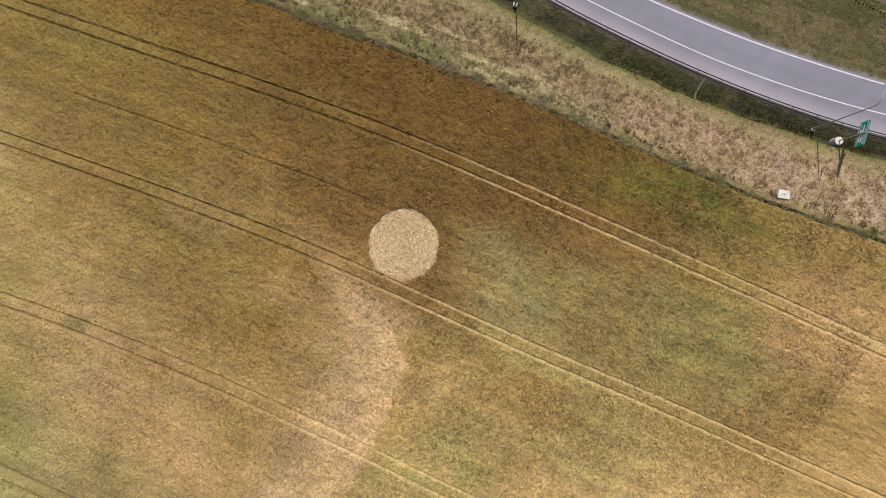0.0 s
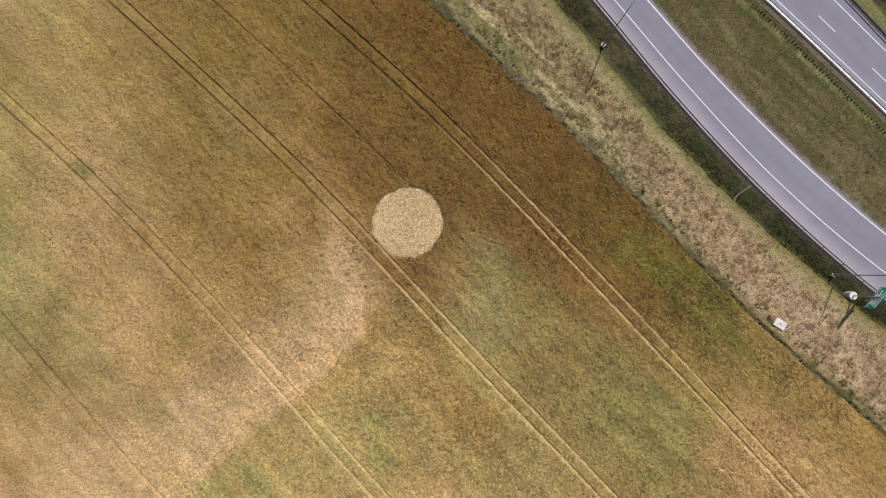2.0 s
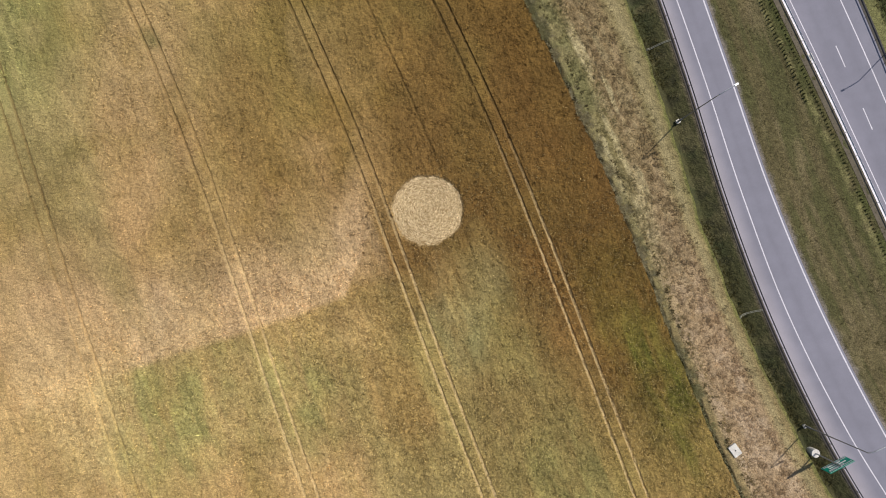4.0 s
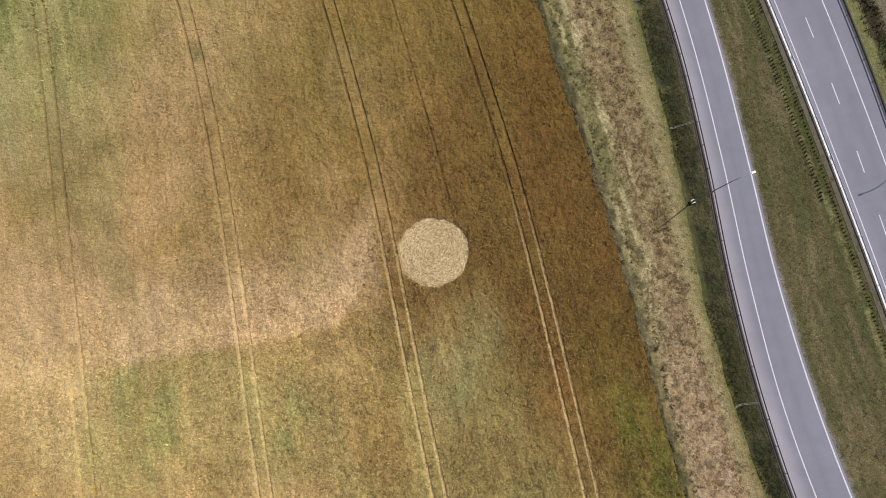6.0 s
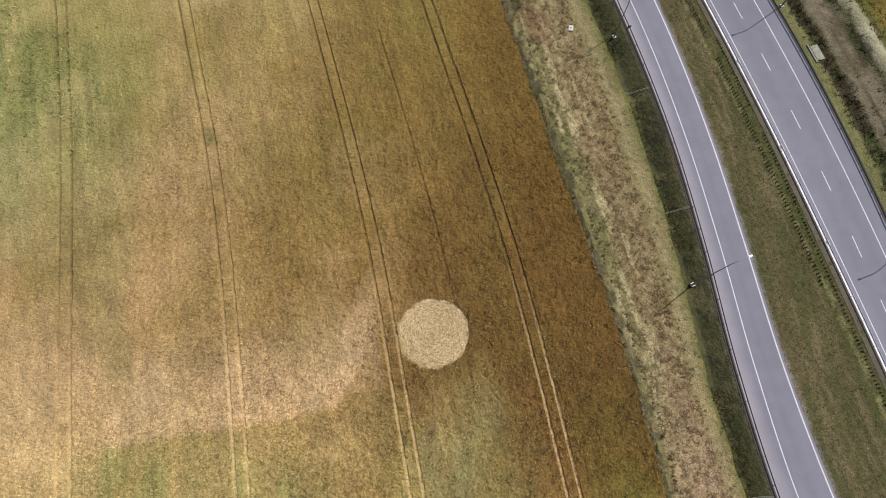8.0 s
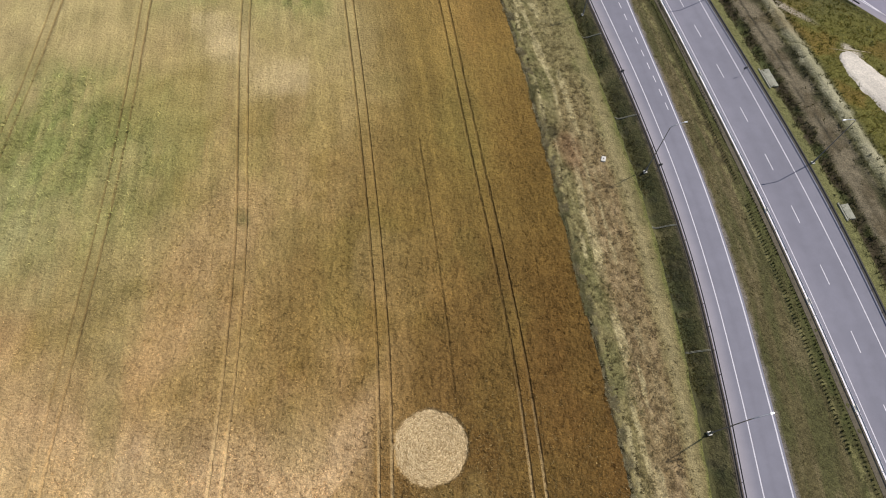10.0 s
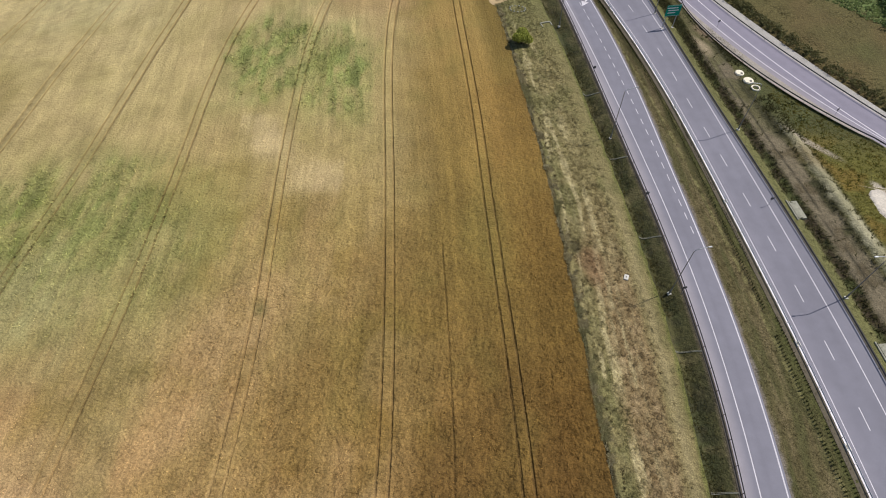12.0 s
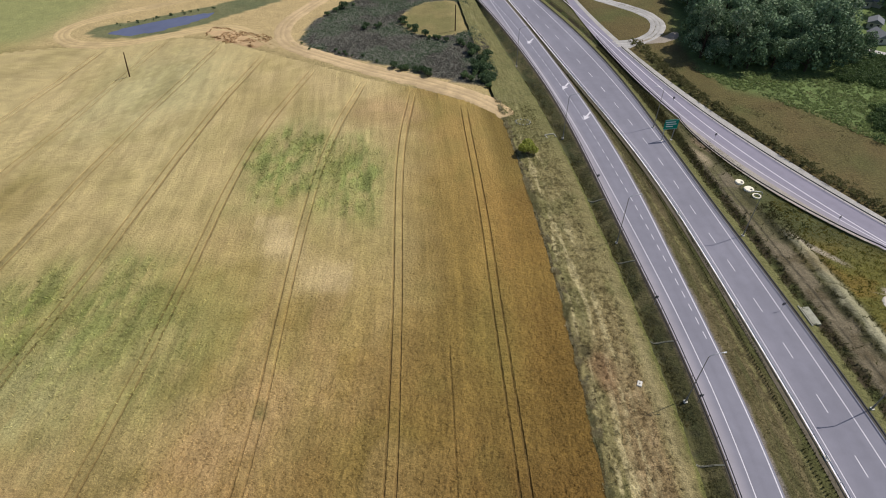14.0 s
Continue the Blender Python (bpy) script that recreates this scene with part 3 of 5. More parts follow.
field_y = np.concatenate([np.arange(-120, -70, 1.2), np.arange(-70, 75, 0.34), np.arange(75, 120, 0.5), np.arange(120, 200, 0.9)])
RUT = [-1.34, -1.17, -1.0, -0.83, -0.66]
cols = []
for k in range(len(knots) - 1):
    step = [0.33, 0.33, 0.36, 0.42, 0.55, 0.8, 1.0, 1.2, 3.5, 12][k]
    span = [13.5, 23, 25.5, 26, 24, 22, 20, 23, 90, 160][k]
    if k > 0 and k < 9:
        cols += [(k, -o / span) for o in RUT[::-1]]
    c = np.arange(1.6 if 0 < k < 9 else 0.0, span - (1.6 if k < 8 else 0), step)
    mid = span / 2
    c = [v for v in c if abs(v - mid) > 0.5] + [mid - 0.3, mid - 0.12, mid, mid + 0.12, mid + 0.3]
    cols += [(k, v / span) for v in sorted(c)]
    if k < 8:
        cols += [(k, 1 + o / span) for o in RUT]
fy = field_y[:, None]
lines = [f(field_y) for f in knots]
FX = np.stack([lines[k] * (1 - w) + lines[k + 1] * w for k, w in cols], 1)
FY = np.repeat(fy, FX.shape[1], 1)
track_d = np.min([np.abs(np.abs(FX - f(field_y)[:, None]) - 1.0) for f in TRAMS], 0)
mid_d = np.min([np.abs(FX - (lines[k] + lines[k + 1])[:, None] / 2) for k in (1,)], 0)
RING = (0.73, 6.75, 5.68)
ring_d = np.hypot(FX - RING[0], FY - RING[1])
ring_edge = RING[2] + 0.6 * (vnoise(FX, FY, 0.5, 70) - 0.5) + 0.3 * (vnoise(FX, FY, 2.5, 71) - 0.5)
calm = 1.15 - 0.7 * smooth(30, 120, 0.7 * (crop_edge(FY) - FX) + 0.7 * FY)
FZ = calm * (0.30 * (fbm(FX * 1.5, FY, 0.9, 72, 2) - 0.5) + 0.09 * (RNG.rand(*FX.shape) - 0.5)) + 0.25 * (fbm(FX, FY, 9, 73) - 0.5)
rut = smooth(0.30, 0.13, track_d + 0.06 * (vnoise(FX, FY, 0.8, 74) - 0.5)) * smooth(field_top(FX) - 2, field_top(FX) - 10, FY)
FZ = FZ - 0.30 * rut
thin = smooth(0.2, 0.06, mid_d) * smooth(0.5, 0.7, vnoise(FX * 0.3, FY, 22, 75))
FZ = FZ - 0.16 * thin
pressed = smooth(ring_edge + 0.3, ring_edge - 0.3, ring_d)
FZ = FZ * (1 - pressed) + pressed * (-0.42 + 0.12 * (vnoise(ring_d * 3.0, np.arctan2(FY - RING[1], FX - RING[0]) * 4, 1.0, 76) - 0.5))


def field_tone(X, Y):
    edge = crop_edge(Y) - X
    n1, n2, n3 = fbm(X, Y, 26, 81), fbm(X, Y, 10, 82), fbm(X * 3.0 + Y * 0.6, Y * 0.5, 12, 83)
    tone = np.zeros(X.shape + (3,)) + np.array(rgb(162, 136, 84))
    tone = mix3(tone, rgb(172, 142, 96), smooth(0.45, 0.65, n1) * smooth(20, 70, edge))
    tone = mix3(tone, rgb(140, 114, 62), smooth(0.5, 0.7, n2) * 0.7)
    tone = mix3(tone, rgb(152, 120, 80), smooth(0.5, 0.75, n3) * 0.5)
    # browner towards the roadside edge
    tone = mix3(tone, rgb(126, 100, 54), smooth(52, 30, edge + 10 * (n2 - 0.5)) * smooth(-40, 0, Y) * smooth(150, 80, Y) * 0.85)
    tone = mix3(tone, rgb(117, 93, 48), smooth(34, 12, edge + 8 * (n2 - 0.5)) * smooth(-48, -16, Y + 0.4 * edge) * smooth(150, 60, Y) * 0.95)
    tone = mix3(tone, rgb(136, 112, 58), smooth(36, 14, edge) * smooth(30, 62, Y) * 0.75)
    tone = mix3(tone, rgb(116, 94, 46), smooth(9, 3, edge) * smooth(40, 60, Y))
    # pale ripe ground in the north-west
    tone = mix3(tone, rgb(178, 156, 110), smooth(78, 105, edge + 16 * (n1 - 0.5)) * smooth(40, 75, Y + 0.2 * edge) * 0.7)
    tone = mix3(tone, rgb(178, 156, 106), smooth(55, 100, Y) * smooth(22, 45, edge + 10 * (n1 - 0.5)) * 0.75)
    tone = mix3(tone, rgb(152, 120, 66), smooth(60, 100, Y) * smooth(30, 14, edge) * smooth(5, 10, edge) * 0.6)
    tone = mix3(tone, rgb(184, 156, 108), smooth(8, -14, Y) * smooth(35, 60, edge + 10 * (n1 - 0.5)) * 0.6)
    rows = vnoise(edge * 1.1, Y * 0.09, 1.0, 84) - 0.5
    put = lambda *a, **k: blob(tone, X + 3.0 * rows, Y, *a, **{"patchy": 0.75 if a[4][1] > 0.9 * a[4][0] else 0.0, **k})
    south = Y - np.interp(X, [-90, -63, -44.5, -32, -14.7, -8, 0, 8, 15, 22, 30], [-18, -13, -9.3, -7.8, -5, -3, -3, 5, -4, -22, -34]) + 2.5 * (n2 - 0.5)
    tone = mix3(tone, rgb(142, 124, 74), 0.5 * smooth(1.5, -1.5, south) * smooth(-90, -38, Y + 8 * (n1 - 0.5)) * np.clip(0.8 + 1.2 * rows, 0.3, 1.3))
    pink, pale, green, deep, olive = rgb(190, 163, 122), rgb(186, 160, 118), rgb(140, 135, 82), rgb(106, 110, 50), rgb(130, 108, 54)
    straw_green = rgb(150, 138, 88)
    tone = put(10, -34, 22, 12, straw_green, 0.4)
    tone = put(12, -14, 9, 10, green, 0.4)
    tone = put(16, -42, 13, 8, green, 0.65)
    tone = put(33.0, -28, 18, 4.5, rgb(104, 104, 46), 0.7)
    tone = put(25.5, -14, 9, 3.5, rgb(112, 104, 48), 0.5)
    tone = put(28, -44, 12, 6, rgb(128, 118, 66), 0.3)
    tone = put(29, -60, 11, 9, rgb(184, 154, 106), 0.8)
    tone = put(-8, -30, 18, 10, straw_green, 0.7)
    tone = put(-45, -18, 10, 14, green, 0.75)
    tone = put(-25, -20, 9, 9, green, 0.55)
    south = Y - np.interp(X, [-90, -63, -44.5, -32, -14.7, -10, 0], [-18, -13, -9.3, -7.8, -5, 3, 20]) + 1.2 * (n2 - 0.5)
    tone = mix3(tone, pink, 0.85 * smooth(-0.6, 0.9, south) * smooth(19, 5, south + 6 * (n1 - 0.5)) * smooth(-7, -11, X) * smooth(-60, -46, X + 6 * (n2 - 0.5)))
    tone = put(-44.5, -3, 6, 5, rgb(196, 170, 132), 0.55)
    tone = put(-51.5, 7, 10, 2.6, rgb(134, 124, 74), 0.6)
    tone = put(-60, -12, 12, 8, rgb(186, 162, 116), 0.6)
    tone = put(2.5, -14, 7, 4.5, rgb(146, 140, 92), 0.6)
    tone = put(7.5, -5, 4.5, 3.5, rgb(160, 150, 102), 0.55)
    tone = put(18, -12, 12, 5, rgb(126, 90, 48), 0.55)
    tone = put(-9, -24, 8, 4, rgb(146, 112, 66), 0.5)
    tone = put(-60, 2, 10, 12, pale, 0.5)
    tone = put(-12, 3, 5, 5, pink, 0.6)
    tone = put(-5, 1.5, 4, 3, rgb(122, 92, 48), 0.5)
    tone = put(-24, 28, 16, 9, olive, 0.6)
    tone = put(-11, 38, 14, 8, olive, 0.5)
    tone = put(-60, 30, 16, 9, straw_green, 0.6)
    tone = put(-72, 42, 10, 7, deep, 0.15)
    tone = put(-84, 50, 20, 24, rgb(138, 138, 80), 0.75, hard=1.4)
    tone = put(-64, 54, 14, 12, rgb(148, 140, 86), 0.5)
    tone = put(-92, 52, 9, 8, deep, 0.3)
    tone = put(-72, 58, 8, 6, deep, 0.25)
    tone = put(-76, 52, 12, 10, green, 0.35)
    tone = put(-90, 56, 8, 8, deep, 0.15)
    tone = put(-66, 118, 20, 13, rgb(136, 138, 78), 0.85)
    tone = put(-46, 114, 18, 9, rgb(136, 138, 78), 0.8)
    tone = put(-66, 133, 7, 6, deep, 0.35)
    pale = rgb(206, 178, 136)
    tone = put(-55, 85.5, 11, 3.6, pale, 0.6, lean=-1.0, hard=1.6, rough=1.1)
    tone = put(-39.5, 75.5, 6, 6.5, pale, 0.5, hard=1.7, rough=1.2)
    tone = put(-132, 85, 12, 9, rgb(128, 110, 58), 0.6)
    tone = put(-35, 152, 10, 6, rgb(122, 106, 52), 0.5)
    tone = put(-50, 150, 9, 12, rgb(168, 134, 92), 0.6)
    tone = put(-130, 150, 30, 20, rgb(170, 158, 110), 0.6)
    tone = put(-39, 43, 2.2, 0.9, rgb(84, 82, 40), 0.8)
    tone = put(-90, 150, 12, 16, rgb(164, 142, 92), 0.7)
    blot, drill = fbm(X, Y, 6.5, 87, 3) - 0.5, fbm(edge * 1.0, Y * 0.11, 2.2, 86, 2) - 0.5
    tone = tone * (1 + 0.16 * blot + 0.22 * drill + 0.2 * (vnoise(edge * 2.6, Y * 0.05, 1.0, 88) - 0.5))[..., None]
    tone = mix3(tone, rgb(126, 114, 60), 0.22 * smooth(0.5, 0.7, fbm(X, Y * 0.6, 7.0, 85, 2)))
    tone = mix3(tone, rgb(186, 158, 112), 0.2 * smooth(0.52, 0.7, fbm(X, Y * 0.6, 8.5, 89, 2)) * smooth(18, 40, edge))
    tone = mix3(tone, rgb(106, 78, 36), 0.42 * smooth(13, 3, edge + 5 * blot) * smooth(-24, -4, Y) * smooth(52, 22, Y))
    tone = mix3(tone, rgb(142, 106, 54), 0.5 * smooth(17, 8, edge + 6 * blot) * smooth(48, 66, Y) * smooth(140, 110, Y))
    tone = mix3(tone, rgb(112, 86, 40), 0.55 * smooth(15, 4, edge + 6 * blot) * smooth(18, 36, Y) * smooth(88, 62, Y))
    tone = tone * (1 - 0.08 * smooth(32, 14, edge) * smooth(-22, -6, Y) * smooth(95, 68, Y))[..., None]
    tone = put(-82, 32, 13, 12, rgb(160, 150, 102), 0.7, patchy=0.5)
    tone = tone * (1 + 0.3 * (fbm(X, Y, 3.6, 90, 3) - 0.5) * (1 - 0.5 * smooth(90, 130, Y)))[..., None]
    tone = tone * (1 - 0.08 * smooth(48, 22, edge) * smooth(-14, 2, Y) * smooth(38, 18, Y))[..., None]
    tone = put(17, 6, 15, 12, rgb(116, 86, 42), 0.2)
    leafy = np.clip((tone[..., 1] / tone[..., 0] - 0.72) * 3.5, 0, 1)
    tone = tone * (1 + (0.16 + 0.4 * leafy) * rows)[..., None]
    ripe = smooth(20, 80, Y + 0.25 * edge)[..., None]
    tone = tone * (1 + 0.2 * smooth(8, -16, Y) * smooth(25, 50, edge) - 0.05 * smooth(12, -4, Y) * smooth(45, 25, edge))[..., None]
    # haze put into the crop's colour: paler and bluer with distance
    far_haze = smooth(80, 170, Y + 0.2 * edge)[..., None]
    tone = tone * (1 + far_haze * np.array((0.10, 0.10, 0.22)))
    lift = np.maximum(smooth(10, -8, X) * smooth(4, -10, Y), smooth(-22, -34, Y))[..., None]
    rust = smooth(48, 20, edge)[..., None]
    warm = rust * np.array((1.01, 0.94, 0.90)) + (1 - rust) * np.array((1.0, 0.96, 0.94))
    return tone * (ripe * np.array((0.94, 1.0, 0.98)) + (1 - ripe) * warm) * (1 + 0.06 * lift)


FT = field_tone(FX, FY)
FT = FT * (1 + calm * (0.22 * (RNG.rand(*FX.shape) ** 1.5 - 0.4) + 0.22 * (vnoise((crop_edge(FY) - FX) * 2.2, FY * 1.2, 1.0, 78) - 0.5)))[..., None]
# ruts coloured as seen: sunlit stubble southwards, its shaded side northwards
rut_shade = smooth(-6, 24, FY + 6 * (vnoise(FX, FY, 7, 77) - 0.5))
FT = mix3(FT, rgb(206, 180, 132), 0.66 * rut * (1 - rut_shade) * smooth(90, 74, crop_edge(FY) - FX))
FT = mix3(FT, rgb(106, 86, 54), (0.3 + 0.3 * smooth(45, 85, crop_edge(FY) - FX)) * rut * rut_shade * smooth(420, 150, crop_edge(FY) - FX + 0.4 * FY))
FT = mix3(FT, rgb(176, 152, 110), pressed)
FT = FT * (1 - 0.35 * thin[..., None]) * (1 + 0.13 * (smooth(0.6, 0.36, track_d) * (1 - rut) * smooth(70, 45, crop_edge(FY) - FX))[..., None])
ok = FY < field_top(FX)
ff = grid_faces(*FX.shape)
ff = ff[ok.ravel()[ff].all(1)][:, ::-1]
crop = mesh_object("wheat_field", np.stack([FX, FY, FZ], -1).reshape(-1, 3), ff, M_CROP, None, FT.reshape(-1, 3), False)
tagged(crop, "ripening cereal crop in tan, brown and green patches with tractor tramlines", "crop field", "", "stuff")

# ---- loose growth ----


def blades(name, P, height, width, tone, count=4, spread=0.25, lean=0.5, mat=None, parent=None, seed=1):
    """Tufts of upright pointed blades at the rows of P, all in one mesh."""
    r = np.random.RandomState(seed)
    n = len(P)
    base = np.repeat(P, count, 0)
    m = n * count
    ang, ang2 = r.rand(m) * 2 * np.pi, r.rand(m) * 2 * np.pi
    h = np.repeat(np.broadcast_to(height, n), count) * (0.6 + 0.8 * r.rand(m))
    w = np.repeat(np.broadcast_to(width, n), count) * (0.6 + 0.8 * r.rand(m))
    base = base + np.stack([np.cos(ang2), np.sin(ang2), 0 * ang], 1) * (spread * r.rand(m))[:, None]
    side = np.stack([np.cos(ang), np.sin(ang), 0 * ang], 1) * w[:, None]
    tilt = r.rand(m) * 2 * np.pi
    top = base + np.stack([np.cos(tilt) * lean * h, np.sin(tilt) * lean * h, h], 1)
    V = np.stack([base - side, base + side, top], 1).reshape(-1, 3)
    col = np.repeat(np.repeat(tone, count, 0) * (0.75 + 0.5 * r.rand(m))[:, None], 3, 0)
    return mesh_object(name, V, np.arange(3 * m).reshape(-1, 3), mat or M_LEAF, parent, col)


def scatter(n, fa, fb, y0, y1, seed):
    r = np.random.RandomState(seed)
    y = y0 + (y1 - y0) * r.rand(n)
    u = r.rand(n)
    return fa(y) * (1 - u) + fb(y) * u, y, u


def pick(r, n, *cols):
    c = np.array(cols)
    w = r.rand(n, len(cols)) ** 3
    return (w / w.sum(1, keepdims=True)) @ c


# weeds along the field's edge
rw = np.random.RandomState(3)
wy = -75 + 242 * rw.rand(30000)
wd = 0.1 + 1.9 * rw.rand(30000) ** 1.25 * (0.65 + 0.7 * vnoise(wy, 0 * wy, 5, 91))
wx = crop_edge(wy) + wd
clump = fbm(wx, wy, 1.7, 92, 3)
keep = rw.rand(len(wx)) < 0.22 + 0.78 * smooth(0.4, 0.58, clump)
wx, wy, wd, clump = wx[keep], wy[keep], wd[keep], clump[keep]
tall = (0.16 + 0.30 * smooth(0.42, 0.68, clump) * smooth(2.3, 0.7, wd)) * (0.75 + 0.25 * smooth(-10, 40, wy))
lush = (smooth(0.5, 0.62, fbm(wx, wy, 6.0, 94, 3)) * 0.5 + 0.35 * smooth(-5, -30, wy))[:, None]
weed_tone = pick(rw, len(wx), rgb(172, 160, 124), rgb(142, 130, 94), rgb(212, 202, 166), rgb(156, 146, 110)) * (1 - lush) + pick(rw, len(wx), rgb(130, 130, 78), rgb(154, 152, 98), rgb(108, 112, 60)) * lush
weeds = blades("weeds", np.stack([wx, wy, 0 * wx - 0.15], 1), tall, 0.07, 1.02 * weed_tone, 5, 0.3, 1.1, seed=5)
tagged(weeds, "tall grey-green weeds and pale grass along the edge of the crop", "weeds", "", "stuff")
# verge tussocks
tx, ty, tu = scatter(20000, lambda y: crop_edge(y) + 1.6, ditch_edge, -70, 165, 6)
keep = (rw.rand(len(tx)) < 0.35 + 0.65 * smooth(0.42, 0.6, fbm(tx, ty, 1.4, 98, 2))) & (rw.rand(len(tx)) < 0.08 + 0.92 * smooth(0.84, 0.66, tu))
tx, ty, tu = tx[keep], ty[keep], tu[keep]
tone_t = verge_tone(tu, tx, ty) * (0.75 + 0.75 * rw.rand(len(tx)) ** 2)[:, None]
tussocks = blades("tussocks", np.stack([tx, ty, 0 * tx + 0.04], 1), 0.13, 0.08, tone_t * 1.08, 5, 0.3, 2.2, seed=7)
tagged(tussocks, "dry tan grass tussocks on the verge", "grass", "", "stuff")
# ditch growth
dx, dy, _ = scatter(9000, ditch_edge, rail_a, -70, 190, 8)
du2 = (dx - ditch_edge(dy)) / (rail_a(dy) - ditch_edge(dy))
dz = np.interp(du2, [0, 0.08, 0.3, 0.95, 1], [-0.05, -0.75, -1.55, -0.1, 0.0]) - 0.05
sel = (du2 < 0.72) & (vnoise(dx, dy, 5, 93) > 0.4)
ditch_plants = blades("ditch_plants", np.stack([dx, dy, dz], 1)[sel], 0.4, 0.07, pick(rw, sel.sum(), rgb(88, 84, 46), rgb(98, 88, 54), rgb(74, 74, 40)), 3, 0.3, 1.1, seed=9)
tagged(ditch_plants, "dark green weeds on the ditch slope", "weeds", "", "stuff")
# median grass
mx_, my_, _ = scatter(9000, lambda y: line_b(y) + 1, lambda y: rail_b(y) - 0.8, -50, 200, 10)
median_grass = blades("median_grass", np.stack([mx_, my_, -0.35 * np.sin(np.pi * (mx_ - line_b(my_) - 0.35) / (rail_b(my_) - line_b(my_))) ** 2 - 0.04], 1), 0.22, 0.07, pick(rw, len(mx_), rgb(96, 88, 56), rgb(90, 84, 50), rgb(108, 98, 66)), 3, 0.3, 1.7, seed=11)
tagged(median_grass, "short olive grass on the median", "grass", "", "stuff")


# planted shrub rows that screen the headlights
def planted_row(offset, y0, y1, step, seed, tall):
    r = np.random.RandomState(seed)
    y = np.arange(y0, y1, step)
    y = y + 0.12 * (r.rand(len(y)) - 0.5)
    d = (rail_b(y + 0.5) - rail_b(y - 0.5))
    nrm = np.sqrt(1 + d * d)
    offset = offset + 0.013 * (y - 10)
    x = rail_b(y) + offset / nrm
    y = y - offset * d / nrm
    ok = vnoise(y, 0 * y, 9, seed) > 0.22
    P = np.stack([x, y, 0 * x - 0.12], 1)[ok]
    return blades("hedge_seedlings", P, tall, 0.08, pick(r, len(P), rgb(56, 62, 36), rgb(74, 74, 44)), 7, 0.13, 0.35, seed=seed)


for off, tall, seed, begin in ((-2.0, 0.5, 14, -60), (-3.5, 0.62, 15, 14)):
    tagged(planted_row(off, begin, 240, 0.62, seed, tall), "row of small dark planted shrubs along the median barrier", "hedge", "", "stuff")

# scrub east of the main road
ex, ey, _ = scatter(16000, lambda y: rail_c(y) + 2.4, lambda y: np.minimum(rail_c(y) + 40, np.where(y > 95, slip_left(y) - 0.6, 999)), 10, 215, 16)
ed = ex - rail_c(ey)
ez = east_profile(ed, ey) - 0.05
bare = ((np.hypot(ex - 57, ey - 131.5) < 6.5) & (rw.rand(len(ed)) < 0.9)) | ((ed > 6.2) & (ed < 11.5) & (rw.rand(len(ed)) < 0.96)) | ((ed > 12) & (ed < 15.2) & (ey < 112) & (rw.rand(len(ed)) < 0.93))
green_w = smooth(15, 18, ed)[:, None]
tone_e = pick(rw, len(ex), rgb(74, 72, 44), rgb(110, 104, 66), rgb(62, 64, 36)) * (1 - green_w) + pick(rw, len(ex), rgb(116, 112, 46), rgb(132, 116, 54), rgb(98, 102, 42)) * green_w
scrub = blades("scrub", np.stack([ex, ey, ez], 1)[~bare], 0.3 + 0.2 * (1 - green_w[~bare, 0]), 0.10, tone_e[~bare], 5, 0.4, 1.1, seed=17)
tagged(scrub, "dark scrub and weeds between main road and slip road", "scrub", "", "stuff")

# ---- the flattened ring in the crop ----
rs = np.random.RandomState(21)
n = 5200
rad, ang = RING[2] * np.sqrt(rs.rand(n)) * 0.99, rs.rand(n) * 2 * np.pi
rad = rad * (1 + 0.05 * (vnoise(RING[0] + rad * np.cos(ang), RING[1] + rad * np.sin(ang), 2.5, 71) - 0.5))
length, wid = 0.35 + 0.5 * rs.rand(n), 0.03 + 0.05 * rs.rand(n)
turn = ang + np.pi / 2 + 0.35 * rs.randn(n) - 0.15
c = np.stack([RING[0] + rad * np.cos(ang), RING[1] + rad * np.sin(ang)], 1)
dv, sv = np.stack([np.cos(turn), np.sin(turn)], 1), np.stack([-np.sin(turn), np.cos(turn)], 1)
lift = -0.36 + 0.10 * rs.rand(n)
quad = []
for a, b, hz in ((-1, -1, -0.05), (-1, 1, -0.05), (0, 1, 0.05), (0, -1, 0.05), (1, 1, -0.03), (1, -1, -0.03)):
    q = c + dv * (a * length / 2)[:, None] + sv * (b * wid)[:, None]
    quad.append(np.column_stack([q, lift + hz * (0.5 + rs.rand(n))]))
V = np.stack(quad, 1).reshape(-1, 3)
k = np.arange(n)[:, None] * 6
F = np.concatenate([k + np.array([0, 1, 2, 3]), k + np.array([3, 2, 4, 5])])
st = pick(rs, n, rgb(222, 198, 154), rgb(192, 166, 122), rgb(152, 126, 86))
straw = mesh_object("flattened_straw", V, F, M_STRAW, None, np.repeat(st, 6, 0))
tagged(straw, "pale straw pressed flat in a round swirl in the crop", "straw", "", "stuff")

# crop ears standing a little above the canopy
n = 230000
cx, cy = -80 + 118 * rs.rand(n), -66 + 180 * rs.rand(n)
ok = (cx < crop_edge(cy) - 0.2) & (rs.rand(n) < smooth(85, 15, cy) * smooth(-80, -40, cx) * smooth(-66, -44, cy)) & (rs.rand(n) < 0.3 + 0.7 * smooth(0.4, 0.6, vnoise((crop_edge(cy) - cx) * 2.4, cy * 1.1, 1.0, 69))) & (np.hypot(cx - RING[0], cy - RING[1]) > RING[2] + 0.1)
for f in TRAMS[:5]:
    ok &= np.abs(np.abs(cx - f(cy)) - 1.0) > 0.32
cx, cy = cx[ok], cy[ok]
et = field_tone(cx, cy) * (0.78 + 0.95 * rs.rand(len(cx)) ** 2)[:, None]
